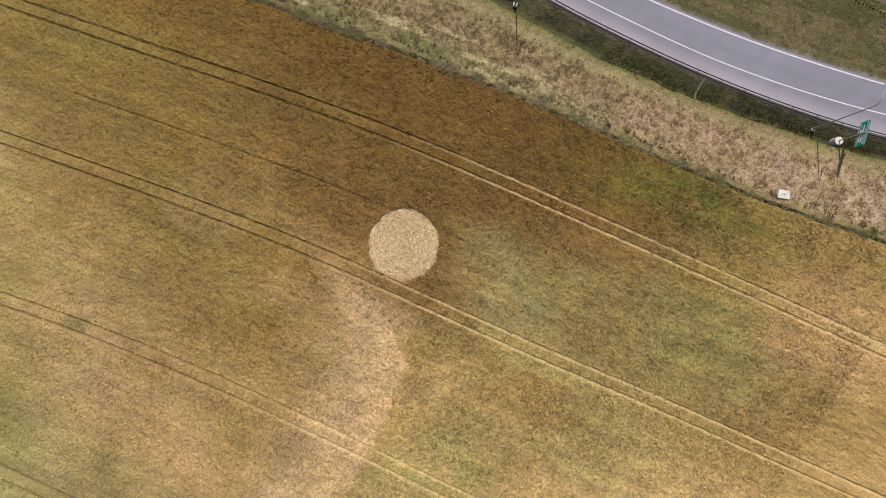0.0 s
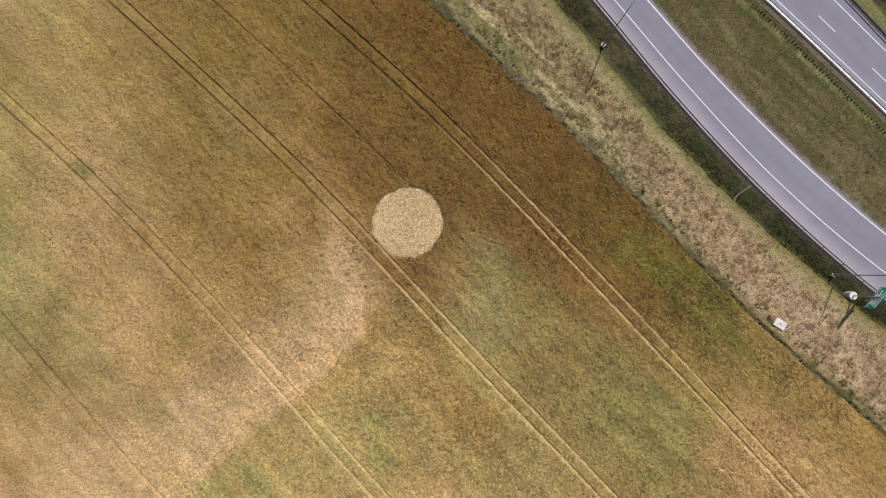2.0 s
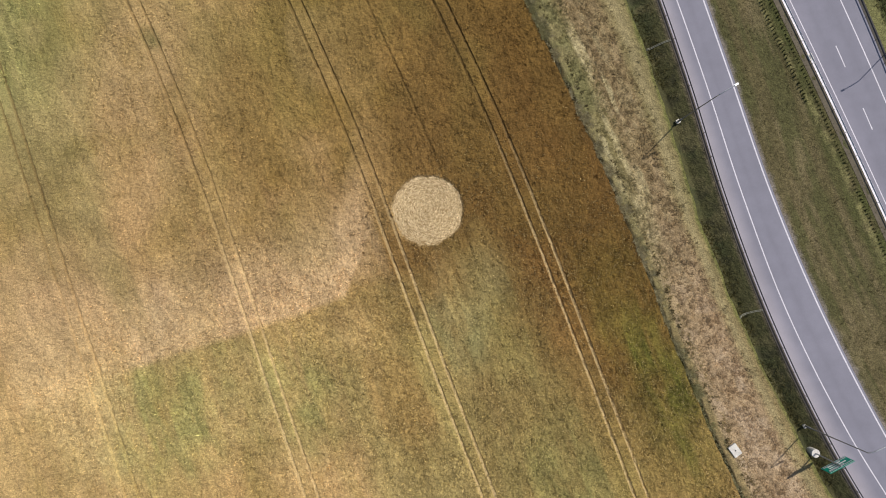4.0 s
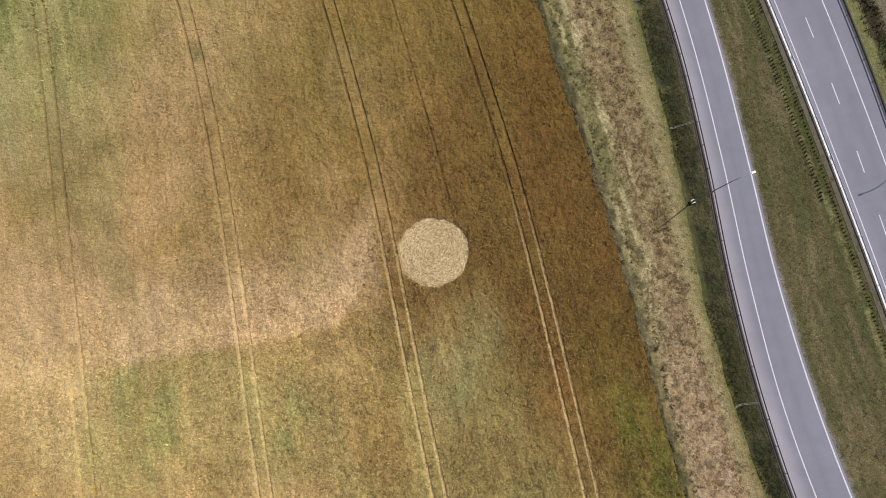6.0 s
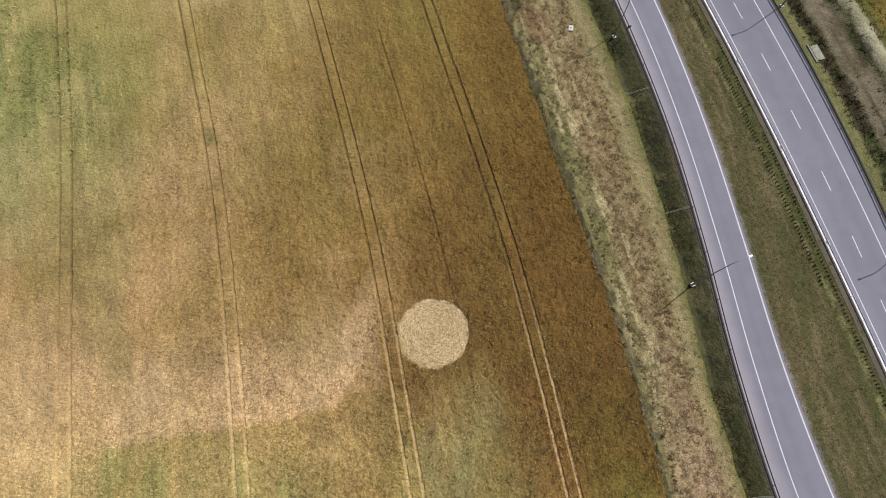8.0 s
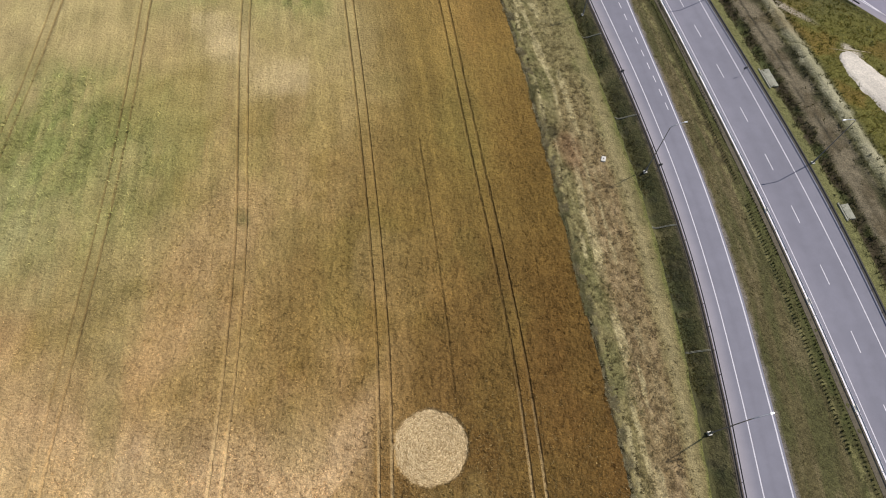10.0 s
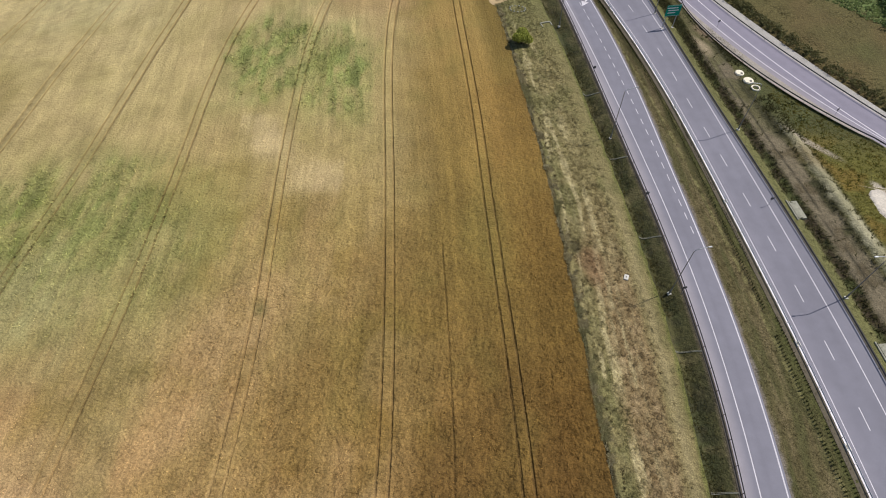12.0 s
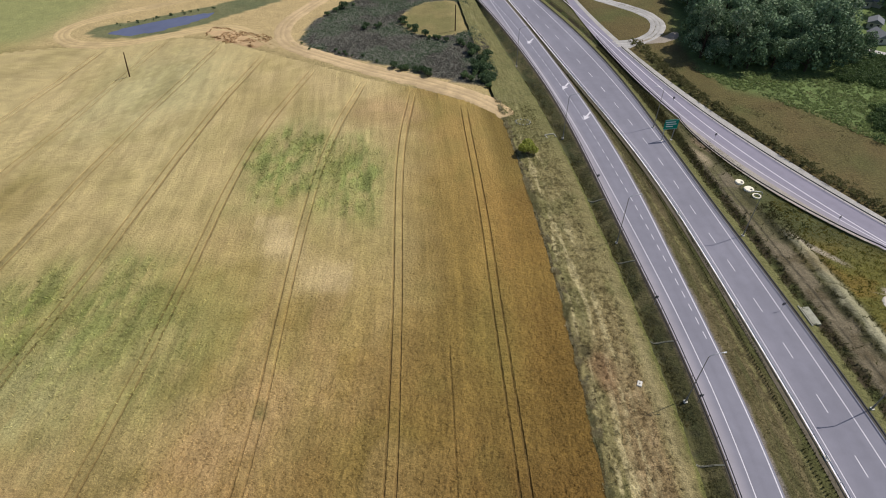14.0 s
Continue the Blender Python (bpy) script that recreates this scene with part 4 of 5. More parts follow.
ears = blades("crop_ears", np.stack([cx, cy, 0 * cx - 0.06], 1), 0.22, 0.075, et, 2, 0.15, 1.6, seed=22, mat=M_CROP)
tagged(ears, "uneven ears of the standing cereal crop", "crop", "", "stuff")


# coarser fibrous ears in the southern part
n = 190000
cx, cy = -75 + 118 * rs.rand(n), -64 + 84 * rs.rand(n)
ok = (cx < crop_edge(cy) - 0.3) & (np.hypot(cx - RING[0], cy - RING[1]) > RING[2] + 0.1)
ok &= rs.rand(n) < smooth(20, -8, cy - 0.25 * cx) * smooth(-75, -45, cx) * (0.35 + 0.65 * smooth(0.4, 0.6, fbm(cx, cy, 12, 68)))
for f in TRAMS[:5]:
    ok &= np.abs(np.abs(cx - f(cy)) - 1.0) > 0.36
cx, cy = cx[ok], cy[ok]
w = smooth(0.35, 0.8, rs.rand(len(cx)))[:, None]
et = (field_tone(cx, cy) * 0.72) * (1 - w) + (0.42 * np.array(rgb(200, 178, 126)) + 0.75 * field_tone(cx, cy)) * w
coarse = blades("coarse_ears", np.stack([cx, cy, 0 * cx - 0.05], 1), 0.30, 0.06, et, 2, 0.18, 1.2, seed=27, mat=M_CROP)
tagged(coarse, "coarse straw-coloured ears of the standing cereal crop", "crop", "", "stuff")

# green weeds standing in the crop
n = 110000
gx_, gy_ = -115 + 150 * rs.rand(n), -66 + 200 * rs.rand(n)
gt = field_tone(gx_, gy_)
ok = (gx_ < crop_edge(gy_) - 0.6) & (rs.rand(n) < 0.75 * smooth(0.81, 0.97, gt[:, 1] / gt[:, 0])) & (gy_ < field_top(gx_) - 8)
ok &= np.hypot(gx_ - RING[0], gy_ - RING[1]) > RING[2] + 0.2
gx_, gy_ = gx_[ok], gy_[ok]
weedy = blades("crop_weeds", np.stack([gx_, gy_, 0 * gx_ - 0.15], 1), 0.5, 0.10, field_tone(gx_, gy_) * (0.7 + 1.2 * rs.rand(len(gx_)) ** 1.4)[:, None], 3, 0.3, 1.3, seed=24, mat=M_CROP)
tagged(weedy, "green weeds standing among the cereal crop", "weeds", "", "stuff")

# rough grass of the meadow beside the slip road
ax, ay, _ = scatter(12000, lambda y: gravel_right(y) + 4.5, lambda y: np.minimum(gravel_right(y) + 60, 130 + 0 * y), 100, 225, 25)
ok = (fbm(ax, ay, 5, 97) > 0.42) & (ay < 205)
meadow = blades("meadow_grass", np.stack([ax, ay, 0 * ax - 0.1], 1)[ok], 0.14, 0.12, pick(rs, int(ok.sum()), rgb(98, 90, 56), rgb(90, 88, 52), rgb(106, 94, 62)), 4, 0.45, 2.4, seed=26)
tagged(meadow, "rough brown and olive meadow grass", "grass", "", "stuff")


# ---- trees and shrubs ----
def leaf_cloud(r, lobes, n, size, low, high, shade):
    """Leaf clumps over the ellipsoid lobes (x, y, z, radius, flat)."""
    w = np.array([l[3] ** 2 for l in lobes])
    idx = r.choice(len(lobes), n, p=w / w.sum())
    L = np.array(lobes)[idx]
    d = r.randn(n, 3)
    d /= np.linalg.norm(d, axis=1)[:, None]
    d[:, 2] = np.where(d[:, 2] < -0.35, -d[:, 2], d[:, 2])
    rr = L[:, 3] * (0.72 + 0.34 * r.rand(n))
    c = L[:, :3] + d * rr[:, None] * np.column_stack([np.ones(n), np.ones(n), L[:, 4]])
    nv = d + 0.7 * r.randn(n, 3)
    nv /= np.linalg.norm(nv, axis=1)[:, None]
    a = np.cross(nv, r.randn(n, 3))
    a /= np.linalg.norm(a, axis=1)[:, None]
    b = np.cross(nv, a)
    s = size * (0.6 + 0.8 * r.rand(n))[:, None]
    V = np.stack([c - a * s, c - b * s * 0.6, c + a * s, c + b * s * 0.6], 1).reshape(-1, 3)
    col = pick(r, n, low, high, shade)
    return V, np.arange(4 * n).reshape(-1, 4), np.repeat(col, 4, 0)


def make_tree(seed, height, spread, leaves, size, low, high, shade, label):
    r = np.random.RandomState(seed)
    thing = empty("tree", Matrix(), label, "tree", "roadside wood")
    bm = bmesh.new()
    tube(bm, [(0, 0, -0.4), (0.05, 0, height * 0.3), (0.1, 0.08, height * 0.6), (0.1, 0.1, height * 0.85)], [height * 0.026, height * 0.02, height * 0.012, 0.04], 8)
    lobes = [(0, 0, height * 0.78, spread * 0.55, 1.1)]
    for i in range(15):
        a, z = i * 2.4 + r.rand(), height * ((0.32 + 0.5 * r.rand()) if i < 10 else (0.12 + 0.2 * r.rand()))
        o = spread * (0.45 + 0.35 * r.rand()) * (1.15 - 0.6 * z / height)
        tip = (o * math.cos(a), o * math.sin(a), z)
        tube(bm, [(0.08, 0.06, z * 0.62), (tip[0] * 0.5, tip[1] * 0.5, z * 0.85), tip], [height * 0.010, height * 0.006, 0.02], 5)
        lobes.append((*tip, spread * (0.30 + 0.16 * r.rand()), 0.85 + 0.3 * r.rand()))
    part("trunk", bm, M_BARK, thing)
    V, F, C = leaf_cloud(r, lobes, leaves, size, low, high, shade)
    mesh_object("crown", V, F, M_TREE, thing, C)
    return thing


def make_shrub(seed, height, leaves, size, low, high, shade, label, group=""):
    r = np.random.RandomState(seed)
    thing = empty("shrub", Matrix(), label, "shrub", group)
    bm = bmesh.new()
    lobes = []
    for i in range(7):
        a = i * 0.9 + r.rand()
        o = height * 0.42 * r.rand()
        tip = (o * math.cos(a), o * math.sin(a), height * (0.35 + 0.3 * r.rand()))
        tube(bm, [(0.05 * math.cos(a), 0.05 * math.sin(a), -0.2), (tip[0] * 0.6, tip[1] * 0.6, tip[2] * 0.6), tip], [0.05, 0.035, 0.015], 5)
        lobes.append((*tip, height * (0.26 + 0.14 * r.rand()), 0.9))
    part("stems", bm, M_BARK, thing)
    V, F, C = leaf_cloud(r, lobes, leaves, size, low, high, shade)
    mesh_object("foliage", V, F, M_LEAF, thing, C)
    return thing


def at(x, y, z=0.0, s=1.0, turn=0.0):
    return Matrix.Translation((x, y, z)) @ Matrix.Rotation(turn, 4, "Z") @ Matrix.Scale(s, 4)


def plant(kinds, places, used):
    """First use of a kind moves it to its place; later ones are copies at their own scale."""
    for x, y, s, turn, k in places:
        z = float(ground_height(np.array([x]), np.array([y]))[0])
        ob = kinds[k]
        if k in used:
            ob = copy_thing(ob, at(x, y, z, 1.0, turn))
            ob.scale = (s, s, s * (0.9 + 0.2 * ((x * 7.3) % 1)))
        else:
            used.add(k)
            ob.matrix_basis = at(x, y, z, 1.0, turn)
            ob.scale = (s, s, s)


dark, mid, light = rgb(88, 110, 82), rgb(114, 138, 100), rgb(152, 170, 134)
TREES = [make_tree(31, 13, 5.2, 3000, 0.3, dark, mid, light, "tall dark green broadleaf tree in the wood"),
         make_tree(32, 11, 5.0, 2800, 0.3, dark, mid, rgb(58, 74, 44), "dense dark green broadleaf tree in the wood"),
         make_tree(33, 15, 5.0, 3000, 0.3, mid, dark, rgb(150, 160, 128), "tall silvery green willow-like tree in the wood"),
         make_tree(34, 9, 4.5, 2400, 0.28, mid, dark, rgb(84, 100, 56), "smaller round green tree at the wood's edge")]
rt = np.random.RandomState(40)
spots = []
for _ in range(4000):
    x, y = 46 + 95 * rt.rand(), 199 + 120 * rt.rand()
    front = np.interp(x, [46, 50, 63, 83, 91, 102, 110, 118, 140], [262, 206, 204, 209, 208, 214, 222, 240, 262])
    west = np.interp(y, [199, 215, 240, 262, 320], [50, 50, 54, 52, 40])
    clear = ((x - 97) / 9) ** 2 + ((y - 261) / 9) ** 2 < 1 or (x > 112 and y < 300 and vnoise(x, y, 14, 99) < 0.62) or (x > 104 and y > 232 and vnoise(x, y, 10, 98) < 0.55)
    if y < front or x < west or clear or any((x - a) ** 2 + (y - b) ** 2 < 21 for a, b, *_ in spots):
        continue
    edge = y - front < 6
    k = int(rt.choice([0, 1, 2, 3], p=[0.15, 0.35, 0.15, 0.35] if edge else [0.4, 0.25, 0.3, 0.05]))
    spots.append((x, y, 0.8 + 0.75 * rt.rand(), 6.28 * rt.rand(), k))
    if len(spots) > 170:
        break
plant(TREES, spots, set())

low_green = []
for _ in range(12000):
    x, y = 46 + 85 * rt.rand(), 146 + 80 * rt.rand()
    front = np.interp(x, [44, 52, 60, 75, 88, 100, 115, 131], [215, 199, 191, 183, 173, 161, 151, 146])
    back = np.interp(x, [44, 50, 63, 83, 91, 102, 112, 124], [206, 204, 203, 207, 206, 212, 223, 240])
    if not front < y < back:
        continue
    dense = x > 97 and vnoise(x, y, 9, 88) > 0.5
    if not dense and vnoise(x, y, 6, 89) < 0.2:
        continue
    s = (1.5 + 1.2 * rt.rand()) if dense else 0.3 + 0.4 * rt.rand()
    low_green.append((x, y, s, dense))
    if len(low_green) > 3400:
        break
parts_v, parts_f, parts_c, total = [], [], [], 0
for x, y, s, dense in low_green:
    r = np.random.RandomState(int(x * 131 + y * 17) % 99991)
    lobes = [(x + s * 0.5 * r.randn() * 0.6, y + s * 0.5 * r.randn() * 0.6, s * (0.2 + 0.3 * r.rand()) * (1 if dense else 0.5), s * (0.4 + 0.2 * r.rand()) * (1 if dense else 1.7), 0.9 if dense else 0.35) for _ in range(4)]
    tones = (rgb(58, 76, 46), rgb(78, 98, 56), rgb(104, 124, 76)) if dense else (rgb(116, 132, 78), rgb(136, 152, 90), rgb(148, 156, 106))
    v, f, c = leaf_cloud(r, lobes, 48 if dense else 20, 0.28 if dense else 0.22, *tones)
    parts_v.append(v), parts_f.append(f + total), parts_c.append(c)
    total += len(v)
under = mesh_object("undergrowth", np.vstack(parts_v), np.vstack(parts_f), M_LEAF, None, np.vstack(parts_c))
tagged(under, "bright and dark green undergrowth on damp ground before the wood", "undergrowth", "", "stuff")

# continuous row of low shrubs beside the slip road
parts_v, parts_f, parts_c, total = [], [], [], 0
y = 97.0
while y < 224:
    for o in (-1.3, 0.2, 1.6):
        if rt.rand() < 0.55 + 0.5 * float(vnoise(y, o, 6, 66)):
            x, s, yy = float(shrub_line(y)) + 1.6 + o + 1.2 * (rt.rand() - 0.5), 0.5 + 0.8 * rt.rand() ** 2, y + 0.9 * (rt.rand() - 0.5)
            lobes = [(x + 0.7 * s * rt.randn(), yy + 0.7 * s * rt.randn(), s * (0.3 + 0.5 * rt.rand()), s * (0.55 + 0.3 * rt.rand()), 0.85) for _ in range(4)]
            v, f, c = leaf_cloud(rt, lobes, 90, 0.2, rgb(84, 88, 52), rgb(108, 106, 66), rgb(126, 118, 80))
            parts_v.append(v), parts_f.append(f + total), parts_c.append(c * (0.8 + 0.4 * rt.rand()))
            total += len(v)
    y += 1.0
shrub_row = mesh_object("shrub_row", np.vstack(parts_v), np.vstack(parts_f), M_LEAF, None, np.vstack(parts_c))
tagged(shrub_row, "unbroken row of low dull green shrubs beside the slip road", "shrubs", "", "stuff")

INNER = [make_shrub(63, 2.1, 330, 0.24, rgb(98, 102, 60), rgb(120, 122, 74), rgb(138, 136, 88), "dense olive green bush on the slope below the slip road", "slope bushes"),
         make_shrub(64, 1.6, 280, 0.22, rgb(108, 110, 64), rgb(128, 128, 78), rgb(110, 106, 70), "low green bush on the slope below the slip road", "slope bushes")]
spots = []
for _ in range(210):
    y = 93 + 46 * rt.rand()
    o = 3.6 + 8.5 * rt.rand() * float(smooth(142, 116, y))
    x = float(slip_left(y)) - o
    if x < float(rail_c(y)) + 14.5 or math.hypot(x - 57, y - 131.5) < 5:
        continue
    spots.append((x, y, 0.6 + 0.6 * rt.rand(), 6.28 * rt.rand(), int(rt.rand() < 0.5)))
plant(INNER, spots, set())
PIT = [make_shrub(66, 1.3, 300, 0.18, rgb(62, 58, 38), rgb(78, 72, 46), rgb(90, 80, 56), "low dark brown bush in the drainage hollow", "hollow bushes")]
spots = []
for x0, y0, x1, y1, m in ((39.6, 157.0, 43.4, 150.4, 13), (40.8, 157.6, 44.4, 151.2, 11), (45.2, 153.2, 47.2, 151.2, 5), (47.2, 151.2, 50.6, 146.4, 8), (50.6, 146.0, 55.0, 138.0, 9)):
    for i in range(m):
        t = (i + 0.5 * rt.rand()) / m
        spots.append((x0 + (x1 - x0) * t + 0.3 * rt.randn(), y0 + (y1 - y0) * t + 0.3 * rt.randn(), 0.6 + 0.5 * rt.rand(), 6.28 * rt.rand(), 0))
plant(PIT, spots, set())
DRY = [make_shrub(65, 1.7, 420, 0.16, rgb(70, 58, 44), rgb(86, 72, 54), rgb(60, 56, 40), "dark dead bush on the bare strip beside the track", "dead bushes")]
plant(DRY, [(68.9, 90.4, 0.8, 0.3, 0), (69.9, 88.6, 1.2, 1.2, 0), (72.9, 84.2, 0.9, 2.0, 0), (66.8, 99.3, 0.6, 3.0, 0)], set())

lone = make_shrub(71, 4.2, 6500, 0.2, rgb(136, 144, 58), rgb(162, 166, 76), rgb(180, 180, 96), "round bright green bush standing alone on the verge")
lone.matrix_basis = at(-1.8, 135.8, -0.05)
MARSHB = [make_shrub(72, 3.0, 800, 0.22, rgb(56, 74, 52), rgb(76, 96, 64), rgb(100, 118, 82), "dark green bush at the edge of the reed bed", "reed bed bushes"),
          make_shrub(73, 2.2, 600, 0.2, rgb(66, 86, 56), rgb(90, 110, 72), rgb(114, 132, 88), "green bush at the edge of the reed bed", "reed bed bushes")]
spots = []
for x0, y0, x1, y1, m, s in ((-19, 178, -28, 203, 26, 1.2), (-56, 182, -40, 178, 11, 0.9), (-28, 203, -52, 212, 10, 0.8), (-52, 212, -66, 226, 9, 0.9), (-98, 225, -92, 238, 5, 0.9), (-80, 212, -70, 217, 4, 0.8), (-19, 178, -30, 178, 6, 1.1), (-180, 196, -150, 222, 26, 0.3), (-97, 194, -60, 184, 16, 0.4), (-20, 176, -27, 190, 14, 1.1), (-136, 236, -120, 258, 10, 0.6)):
    for i in range(m):
        t = (i + rt.rand()) / m
        spots.append((x0 + (x1 - x0) * t + 2.2 * rt.randn() * 0.6, y0 + (y1 - y0) * t + 0.8 * rt.randn(), s * (0.6 + 0.6 * rt.rand()), 6.28 * rt.rand(), int(rt.rand() < 0.5)))
plant(MARSHB, spots, set())

# reed bed
rx_, ry_ = -103 + 88 * rs.rand(52000), 172 + 95 * rs.rand(52000)
ok = inside(rx_, ry_, MARSH) & ((rx_ + 50) ** 2 / 260 + (ry_ - 232) ** 2 / 420 > 1)
rx_, ry_ = rx_[ok], ry_[ok]
gw = smooth(0.45, 0.6, fbm(rx_, ry_, 14, 95))[:, None]
rtone = pick(rs, len(rx_), rgb(112, 106, 100), rgb(118, 112, 106), rgb(104, 106, 94)) * (1 - gw) + pick(rs, len(rx_), rgb(96, 112, 88), rgb(108, 122, 96)) * gw
reeds = blades("reeds", np.stack([rx_, ry_, 0 * rx_ - 0.1], 1), 0.3, 0.15, rtone, 3, 0.5, 1.1, seed=23)
tagged(reeds, "grey-brown reeds filling a wet hollow", "reeds", "", "stuff")

# ---- pond, farm track, junction ----
bm = bmesh.new()
bm.faces.new([bm.verts.new((x, y, -0.32)) for x, y in WATER])
tagged(part("pond", bm, M_WATER), "small still blue-grey pond between sandy banks", "pond", "", "structure")


def path_band(name, pts, width, z, mat, col, label, category, ruts=1.0):
    """A ragged band of bare ground along a smoothed polyline."""
    p = np.array(pts, float)
    for _ in range(3):
        q = np.empty((2 * len(p) - 2, 2))
        q[0::2], q[1::2] = 0.75 * p[:-1] + 0.25 * p[1:], 0.25 * p[:-1] + 0.75 * p[1:]
        p = np.vstack([p[:1], q, p[-1:]])
    seg = np.concatenate([[0], np.cumsum(np.hypot(*np.diff(p, axis=0).T))])
    s = np.arange(0, seg[-1], 0.8)
    X, Y = np.interp(s, seg, p[:, 0]), np.interp(s, seg, p[:, 1])
    tx, ty = np.gradient(X), np.gradient(Y)
    l = np.hypot(tx, ty)
    nx, ny = ty / l, -tx / l
    us = np.linspace(-1, 1, 14)
    taper = 1 if ruts else 0.3 + 0.7 * np.sin(np.pi * np.clip(s / seg[-1], 0, 1)) ** 0.6
    W = (width / 2 * taper * (1 + (0.35 if ruts else 0.9) * (fbm(s, 0 * s, 6, 5, 3) - 0.5)))[:, None]
    GXx, GYy = X[:, None] + nx[:, None] * us * W, Y[:, None] + ny[:, None] * us * W
    wheel = np.minimum(np.abs(us * width / 2 - 1.0), np.abs(us * width / 2 + 1.0))[None, :]
    Z = z + 0.06 * (fbm(GXx, GYy, 2.5, 6) - 0.5) - 0.10 * ruts * smooth(0.45, 0.15, wheel) - 0.35 * smooth(0.7, 1.0, np.abs(us))[None, :]
    tone = np.zeros(GXx.shape + (3,)) + np.array(col)
    tone = mix3(tone, tuple(c * 0.72 for c in col), smooth(0.4, 0.65, fbm(GXx, GYy, 7, 7)) * 0.6)
    tone = mix3(tone, tuple(c * 0.6 for c in col), smooth(0.35, 0.15, wheel) * 0.5 * ruts)
    return tagged(mesh_object(name, np.stack([GXx, GYy, Z], -1).reshape(-1, 3), grid_faces(*GXx.shape)[:, ::-1], mat, None, tone.reshape(-1, 3), True), label, category, "", "structure")


SAND = rgb(196, 170, 130)
path_band("farm_track", [(-10, 156), (-16, 162), (-26, 168), (-41, 173), (-63, 178), (-86, 186), (-100, 191), (-108, 200), (-112, 215), (-108, 240), (-100, 275)], 8.5, 0.06, M_SOIL, SAND, "sandy farm track with wheel ruts along the field's end", "farm track")
path_band("pond_track", [(-104, 190), (-118, 198), (-132, 205), (-147, 196), (-156, 187), (-166, 179), (-180, 175), (-193, 178), (-199, 188), (-192, 203), (-176, 220), (-160, 240), (-150, 262)], 7.5, 0.05, M_SOIL, rgb(190, 166, 122), "sandy farm track bending round the pond", "farm track")
path_band("disturbed_soil", [(-140, 200), (-130, 197), (-120, 195), (-110, 190)], 13, 0.03, M_SOIL, rgb(188, 158, 118), "patch of churned reddish soil beside the track", "bare soil", 0.0)
rc = np.random.RandomState(46)
cn = 1500
kx, ky = -139 + 31 * rc.rand(cn), 186 + 17 * rc.rand(cn)
ok = np.abs(ky - np.interp(kx, [-140, -130, -120, -108], [200, 197, 195, 189])) < 6.5 * (0.4 + 0.9 * fbm(kx, ky, 7, 47, 2))
ok &= fbm(kx, ky, 3.0, 48, 2) > 0.46
clods = blades("soil_clods", np.stack([kx, ky, 0 * kx - 0.05], 1)[ok], 0.28, 0.22, pick(rc, int(ok.sum()), rgb(150, 112, 76), rgb(172, 134, 94), rgb(124, 100, 66)), 4, 0.5, 0.5, mat=M_SOIL, seed=49)
tagged(clods, "reddish clods thrown up on the churned soil", "soil clods", "", "stuff")
GRAVEL = rgb(176, 172, 168)
path_band("side_road", [(22, 219), (28, 221), (34, 226), (38, 233), (40, 243), (37, 252), (30, 259), (18, 266), (0, 280)], 7.5, 0.045, M_SOIL, GRAVEL, "pale gravel side road curving away from the slip road", "side road")
path_band("gravel_apron", [(30, 223), (38, 226), (44, 230), (46, 236)], 7, 0.04, M_SOIL, rgb(150, 140, 128), "gravel apron beside the side road", "gravel", 0.0)
path_band("garden_track", [(110, 238), (115, 233), (121, 230), (132, 229)], 3.6, 0.1, M_SOIL, rgb(186, 182, 176), "pale track past the gardens", "track", 0.0)


path_band("sand_patch", [(79.6, 97.5), (81.0, 94), (83.5, 90), (86.3, 85), (89, 79.5), (91, 76)], 7.4, -0.12, M_SOIL, rgb(208, 198, 184), "pale sand spread on the waste ground", "sand", 0.0)


# ---- guard rails ----
PROFILE = [(0.0, 0.44), (0.045, 0.48), (0.045, 0.53), (0.0, 0.575), (0.0, 0.625), (0.045, 0.67), (0.045, 0.72), (0.0, 0.76)]


def line_points(f, ys, off):
    d = f(ys + 0.5) - f(ys - 0.5)
    nn = np.sqrt(1 + d * d)
    return np.stack([f(ys) + off / nn, ys - off * d / nn], 1), np.stack([1 / nn, -d / nn], 1)


def beam_mesh(name, f, off, side, y0, y1, mat, parent):
    ys = np.arange(y0, y1 + 0.1, 2.0)
    P, N = line_points(f, ys, off)
    prof = PROFILE + [(o - 0.006, z) for o, z in PROFILE[::-1]]
    V = np.array([[p[0] + n[0] * o * side, p[1] + n[1] * o * side, z] for p, n in zip(P, N) for o, z in prof])
    k = len(prof)
    a = np.arange(len(ys) * k).reshape(-1, k)
    b = np.roll(a, -1, 1)
    F = np.stack([a[:-1], b[:-1], b[1:], a[1:]], -1).reshape(-1, 4)
    return mesh_object(name, V, F, mat, parent)


def guard_rail(f, off, sides, y0, y1, spacing, mat, label):
    thing = empty("guard_rail", Matrix(), label, "guard rail", "guard rails")
    for s in sides:
        beam_mesh("beam", f, off + s * (0.07 if len(sides) == 1 else 0.2), s, y0, y1, mat, thing)
    bm = bmesh.new()
    box(bm, -0.05, -0.03, -0.5, 0.05, 0.03, 0.74, 0.008)
    if len(sides) == 2:
        box(bm, -0.2, -0.04, 0.52, 0.2, 0.04, 0.68)
    else:
        box(bm, 0.02 if sides[0] > 0 else -0.09, -0.05, 0.5, 0.09 if sides[0] > 0 else -0.02, 0.05, 0.7)
    post = part("post", bm, mat, thing)
    ys = np.arange(y0 + 1, y1, spacing)
    P, N = line_points(f, ys, off)
    for i, (p, q) in enumerate(zip(P, N)):
        ob = post if i == 0 else new("post", post.data)
        ob.parent = thing
        ob.matrix_basis = pose(p[0], p[1], 0, 0, 0, math.degrees(math.atan2(q[1], q[0])))
    return thing


